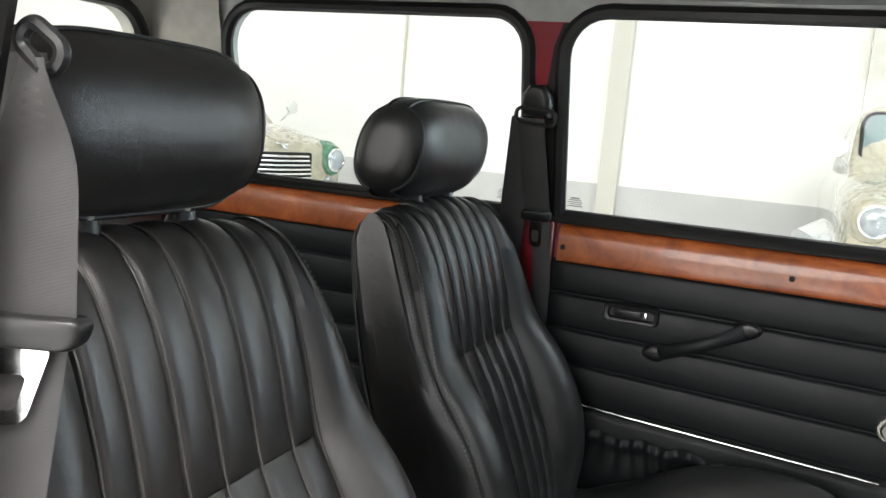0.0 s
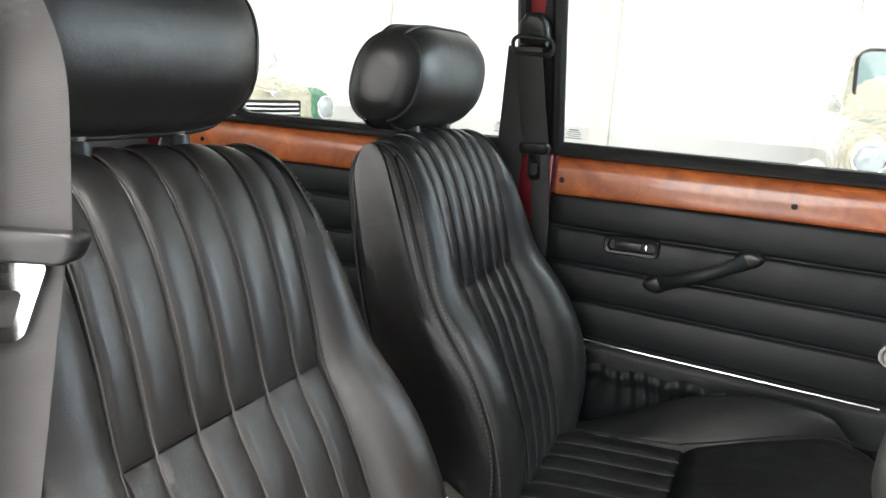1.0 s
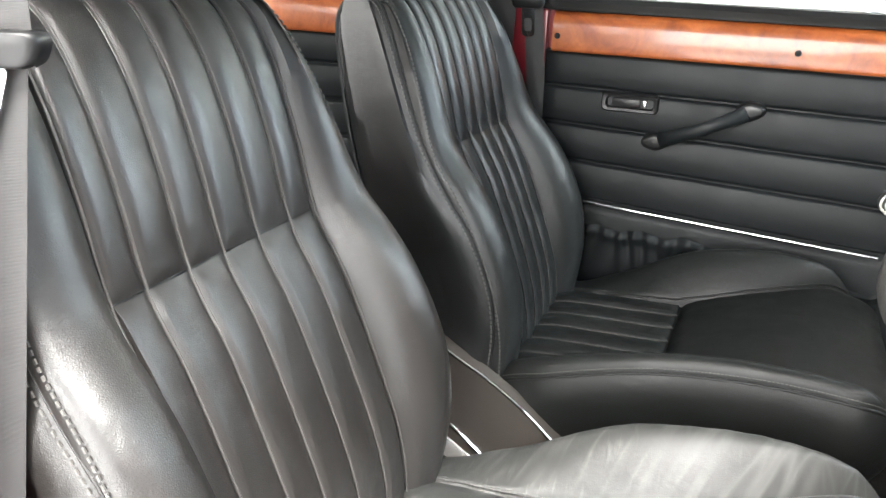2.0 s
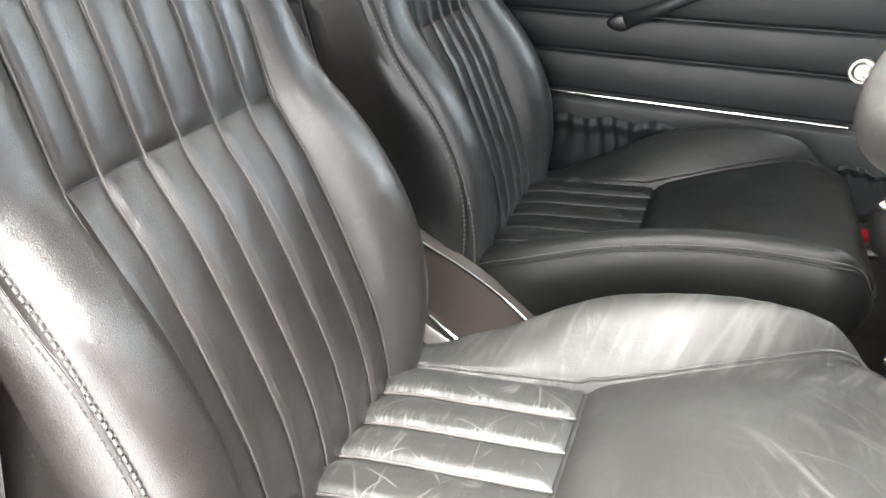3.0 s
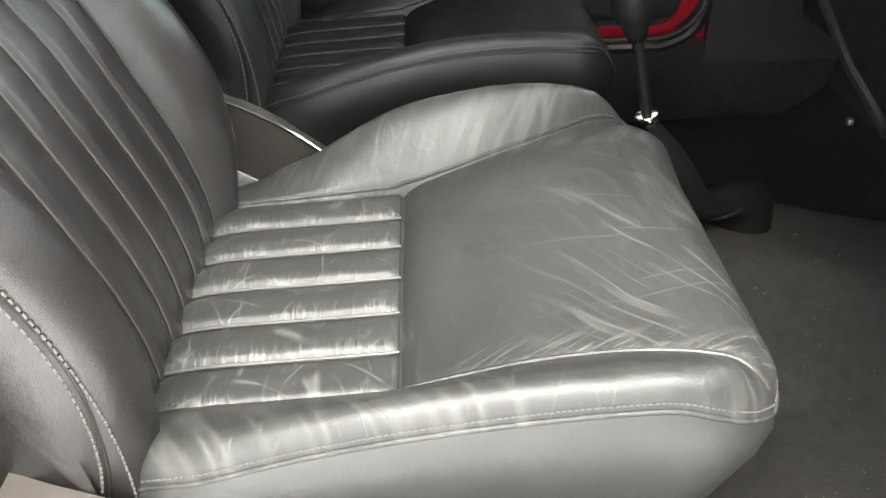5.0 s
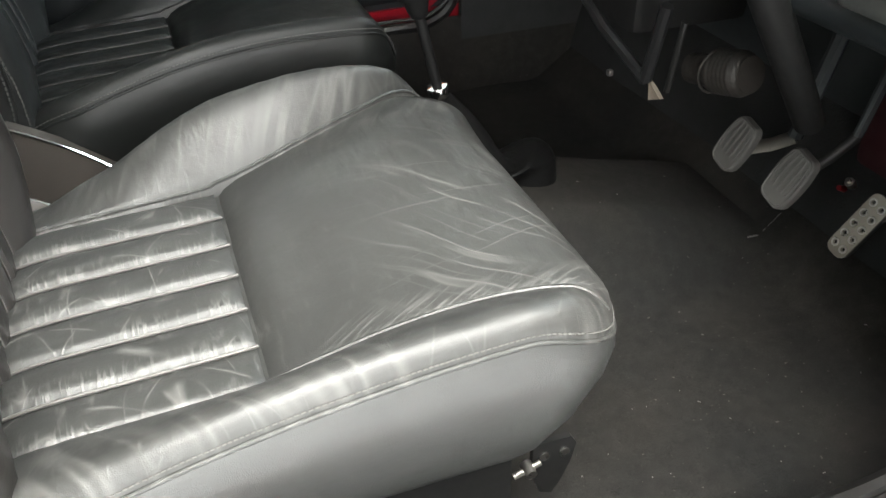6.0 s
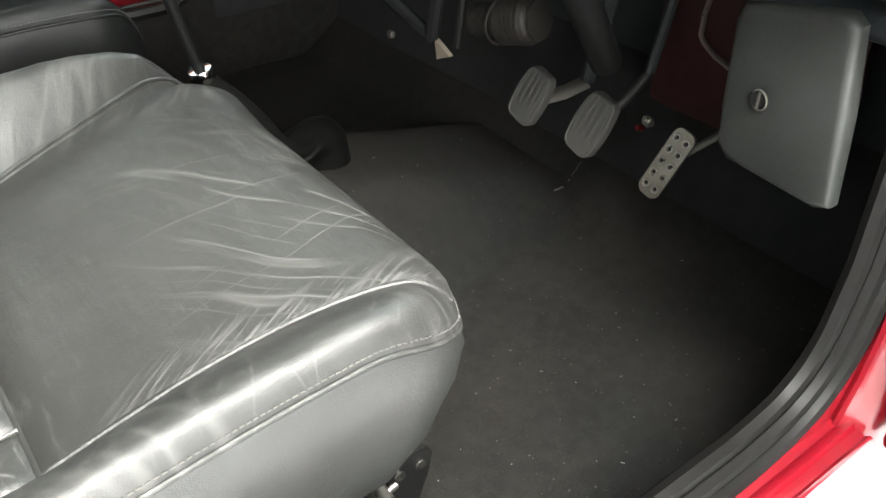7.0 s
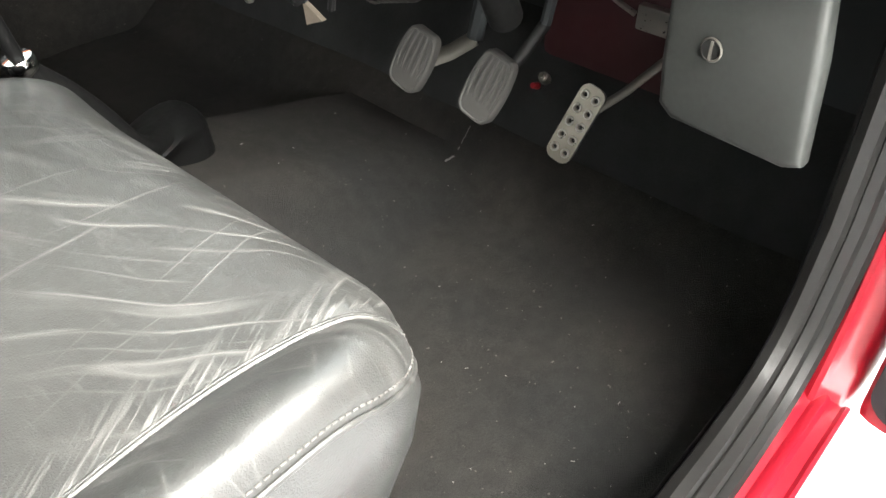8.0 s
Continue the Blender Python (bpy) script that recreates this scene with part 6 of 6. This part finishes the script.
def car_shell(parent, stations, mat, name="body"):
    """Closed body: stations of (y, half width, low z, high z, crown) along its length."""
    rings = []
    for y, w, z0, z1, sh in stations:
        ring = []
        for k in range(28):
            a = 2 * math.pi * k / 28
            c, s = math.cos(a), math.sin(a)
            e = sh
            ring.append((math.copysign(abs(c) ** e, c) * w, y, (z0 + z1) / 2 + math.copysign(abs(s) ** e, s) * (z1 - z0) / 2))
        rings.append(ring)
    return part(name, loft(bmesh.new(), rings), mat, parent)


def small_saloon(name, label, at, turn, body_mat, wing_mat, grille, tall):
    t = thing(name, label, "car", at, "parked cars")
    t.rotation_euler = (0, 0, radians(turn))
    t.scale = (tall,) * 3
    car_shell(t, [(0.0, 0.60, 0.30, 0.66, 0.6), (0.03, 0.66, 0.24, 0.74, 0.5), (0.15, 0.69, 0.20, 0.80, 0.45), (0.5, 0.70, 0.18, 0.86, 0.42), (0.85, 0.70, 0.18, 0.90, 0.42), (2.6, 0.70, 0.18, 0.90, 0.42), (2.95, 0.66, 0.22, 0.84, 0.5), (3.05, 0.58, 0.30, 0.75, 0.6)], body_mat)
    car_shell(t, [(0.82, 0.64, 0.80, 0.87, 0.5), (0.95, 0.64, 0.80, 0.99, 0.42), (1.22, 0.60, 0.80, 1.33, 0.38), (1.5, 0.57, 0.80, 1.37, 0.45), (2.3, 0.56, 0.80, 1.36, 0.45), (2.7, 0.60, 0.80, 1.15, 0.45), (2.95, 0.60, 0.80, 0.88, 0.5)], body_mat, "cabin")
    # windscreen with rounded corners and dark frame
    def scr(a, b, o):
        return Vector((a, 0.955 + (b - 0.93) * 0.62 - o - 0.012, b))
    bm = wall_with_holes(rounded(-0.57, 0.57, 0.915, 1.27, 0.09), [], scr, 0.006)
    part("windscreen", bm, CARGLASS, t, "tinted windscreen")
    bm = bmesh.new()
    tube(bm, [scr(a, b, 0.006) for a, b in rounded(-0.575, 0.575, 0.91, 1.275, 0.095)], 0.014, 8, True)
    part("screen_seal", bm, RUBBER, t)
    for sx in (-1, 1):
        bm = bmesh.new()
        sp = [(-0.06, 0.03), (-0.03, 0.10), (0.05, 0.135), (0.3, 0.14), (0.6, 0.12), (0.8, 0.06)]
        loft(bm, [[(sx * 0.545 + math.cos(2 * math.pi * k / 16) * r * 1.05, y, (0.615 if y < 0.4 else 0.66) + math.sin(2 * math.pi * k / 16) * r * 1.15) for k in range(16)] for y, r in sp])
        part("wing", bm, wing_mat, t)
        lamp_on(t, sx * 0.535, -0.055, 0.62, 0.088)
        bm = bmesh.new()
        spin(bm, (sx * 0.50, -0.005, 0.45), Vector((0, -1, 0)), [(-0.02, 0.036), (0.012, 0.034), (0.02, 0.02), (0.022, 0.002)], 20)
        part("side_lamp", bm, LENS, t, "small round side lamp")
        bm = bmesh.new()
        spin(bm, (sx * 0.735, 0.72, 1.02), Vector((0, -1, 0.05)).normalized(), [(-0.03, 0.02), (-0.02, 0.055), (0.0, 0.062), (0.004, 0.058)], 20)
        tube(bm, [(sx * 0.735, 0.73, 0.99), (sx * 0.69, 0.76, 0.93), (sx * 0.66, 0.78, 0.89)], 0.007, 7)
        part("mirror", bm, CHROME, t, "chrome door mirror")
        for y in (0.55, 2.45):
            wheel_of(t, sx * 0.62, y)
    for k in range(grille):
        bm = bmesh.new()
        z = 0.40 + 0.24 * k / (grille - 1)
        w = 0.30 - 0.06 * abs(k / (grille - 1) - 0.4)
        tube(bm, [(-w, -0.012, z), (-w * 0.5, -0.035, z), (0, -0.042, z), (w * 0.5, -0.035, z), (w, -0.012, z)], 0.010, 8)
        part("grille_bar", bm, CHROME, t)
    part("grille_back", boxm(-0.31, 0.31, -0.012, 0.02, 0.36, 0.67, 0.02), BLACK_DULL, t)
    bm = bmesh.new()
    tube(bm, [(-0.66, 0.06, 0.30), (-0.6, -0.08, 0.30), (0, -0.12, 0.30), (0.6, -0.08, 0.30), (0.66, 0.06, 0.30)], 0.03, 10)
    part("bumper", bm, CHROME, t)
    bm = bmesh.new()
    spin(bm, (0, -0.02, 0.72), Vector((0, -0.7, 0.7)).normalized(), [(0, 0.03), (0.008, 0.028), (0.01, 0.01)], 16)
    for sx in (-1, 1):
        tube(bm, [(0, -0.025, 0.725), (sx * 0.05, -0.022, 0.738), (sx * 0.085, -0.014, 0.742)], 0.008, 6, flat=0.4)
    part("bonnet_badge", bm, CHROME, t)
    return t


small_saloon("cream_saloon", "small cream classic saloon parked nose-on", (1.31, 5.0, 0), 2, CREAM, CREAM, 6, 1.10)
small_saloon("two_tone_saloon", "small cream and green classic saloon with chrome grille", (-3.65, 4.98, 0), 76, CREAM, GREEN, 8, 1.06)
roadster = thing("silver_roadster", "low silver sports car beyond the window", "car", (0.55, 6.3, 0), "parked cars")
roadster.rotation_euler = (0, 0, radians(-80))
car_shell(roadster, [(-0.2, 0.55, 0.25, 0.45, 0.6), (0.0, 0.72, 0.2, 0.55, 0.5), (0.5, 0.78, 0.18, 0.58, 0.45), (1.2, 0.80, 0.18, 0.62, 0.42), (2.6, 0.80, 0.18, 0.66, 0.42), (3.4, 0.76, 0.2, 0.62, 0.45), (3.7, 0.6, 0.3, 0.55, 0.6)], SILVER)
for sx in (-1, 1):
    for y in (0.65, 2.9):
        wheel_of(roadster, sx * 0.70, y, 0.28)
    bm = bmesh.new()
    spin(bm, (sx * 0.78, 1.1, 0.82), Vector((0, -1, 0)), [(-0.03, 0.02), (0.0, 0.05), (0.01, 0.045)], 16)
    tube(bm, [(sx * 0.78, 1.11, 0.80), (sx * 0.74, 1.13, 0.70)], 0.008, 6)
    part("mirror", bm, BLACK, roadster)

# ceiling surrounds added out of view to go with the roof lamps
for nm, x, y, w, d in (("roof_light_frame_west", -9.5, 2.0, 3.0, 6.0), ("roof_light_frame_south", 0.6, -2.9, 5.0, 2.2), ("roof_light_frame_east", 3.6, 0.8, 3.0, 3.0), ("roof_light_frame_north", -1.5, 6.6, 9.0, 1.6)):
    bm = bmesh.new()
    for x0, x1, y0, y1 in ((x - w / 2 - 0.1, x + w / 2 + 0.1, y - d / 2 - 0.1, y - d / 2), (x - w / 2 - 0.1, x + w / 2 + 0.1, y + d / 2, y + d / 2 + 0.1), (x - w / 2 - 0.1, x - w / 2, y - d / 2, y + d / 2), (x + w / 2, x + w / 2 + 0.1, y - d / 2, y + d / 2)):
        box(bm, x0, x1, y0, y1, 4.48, 4.60)
    structure(nm, bm, CEIL, "white ceiling surround added for an unseen lamp", "roof light", False)
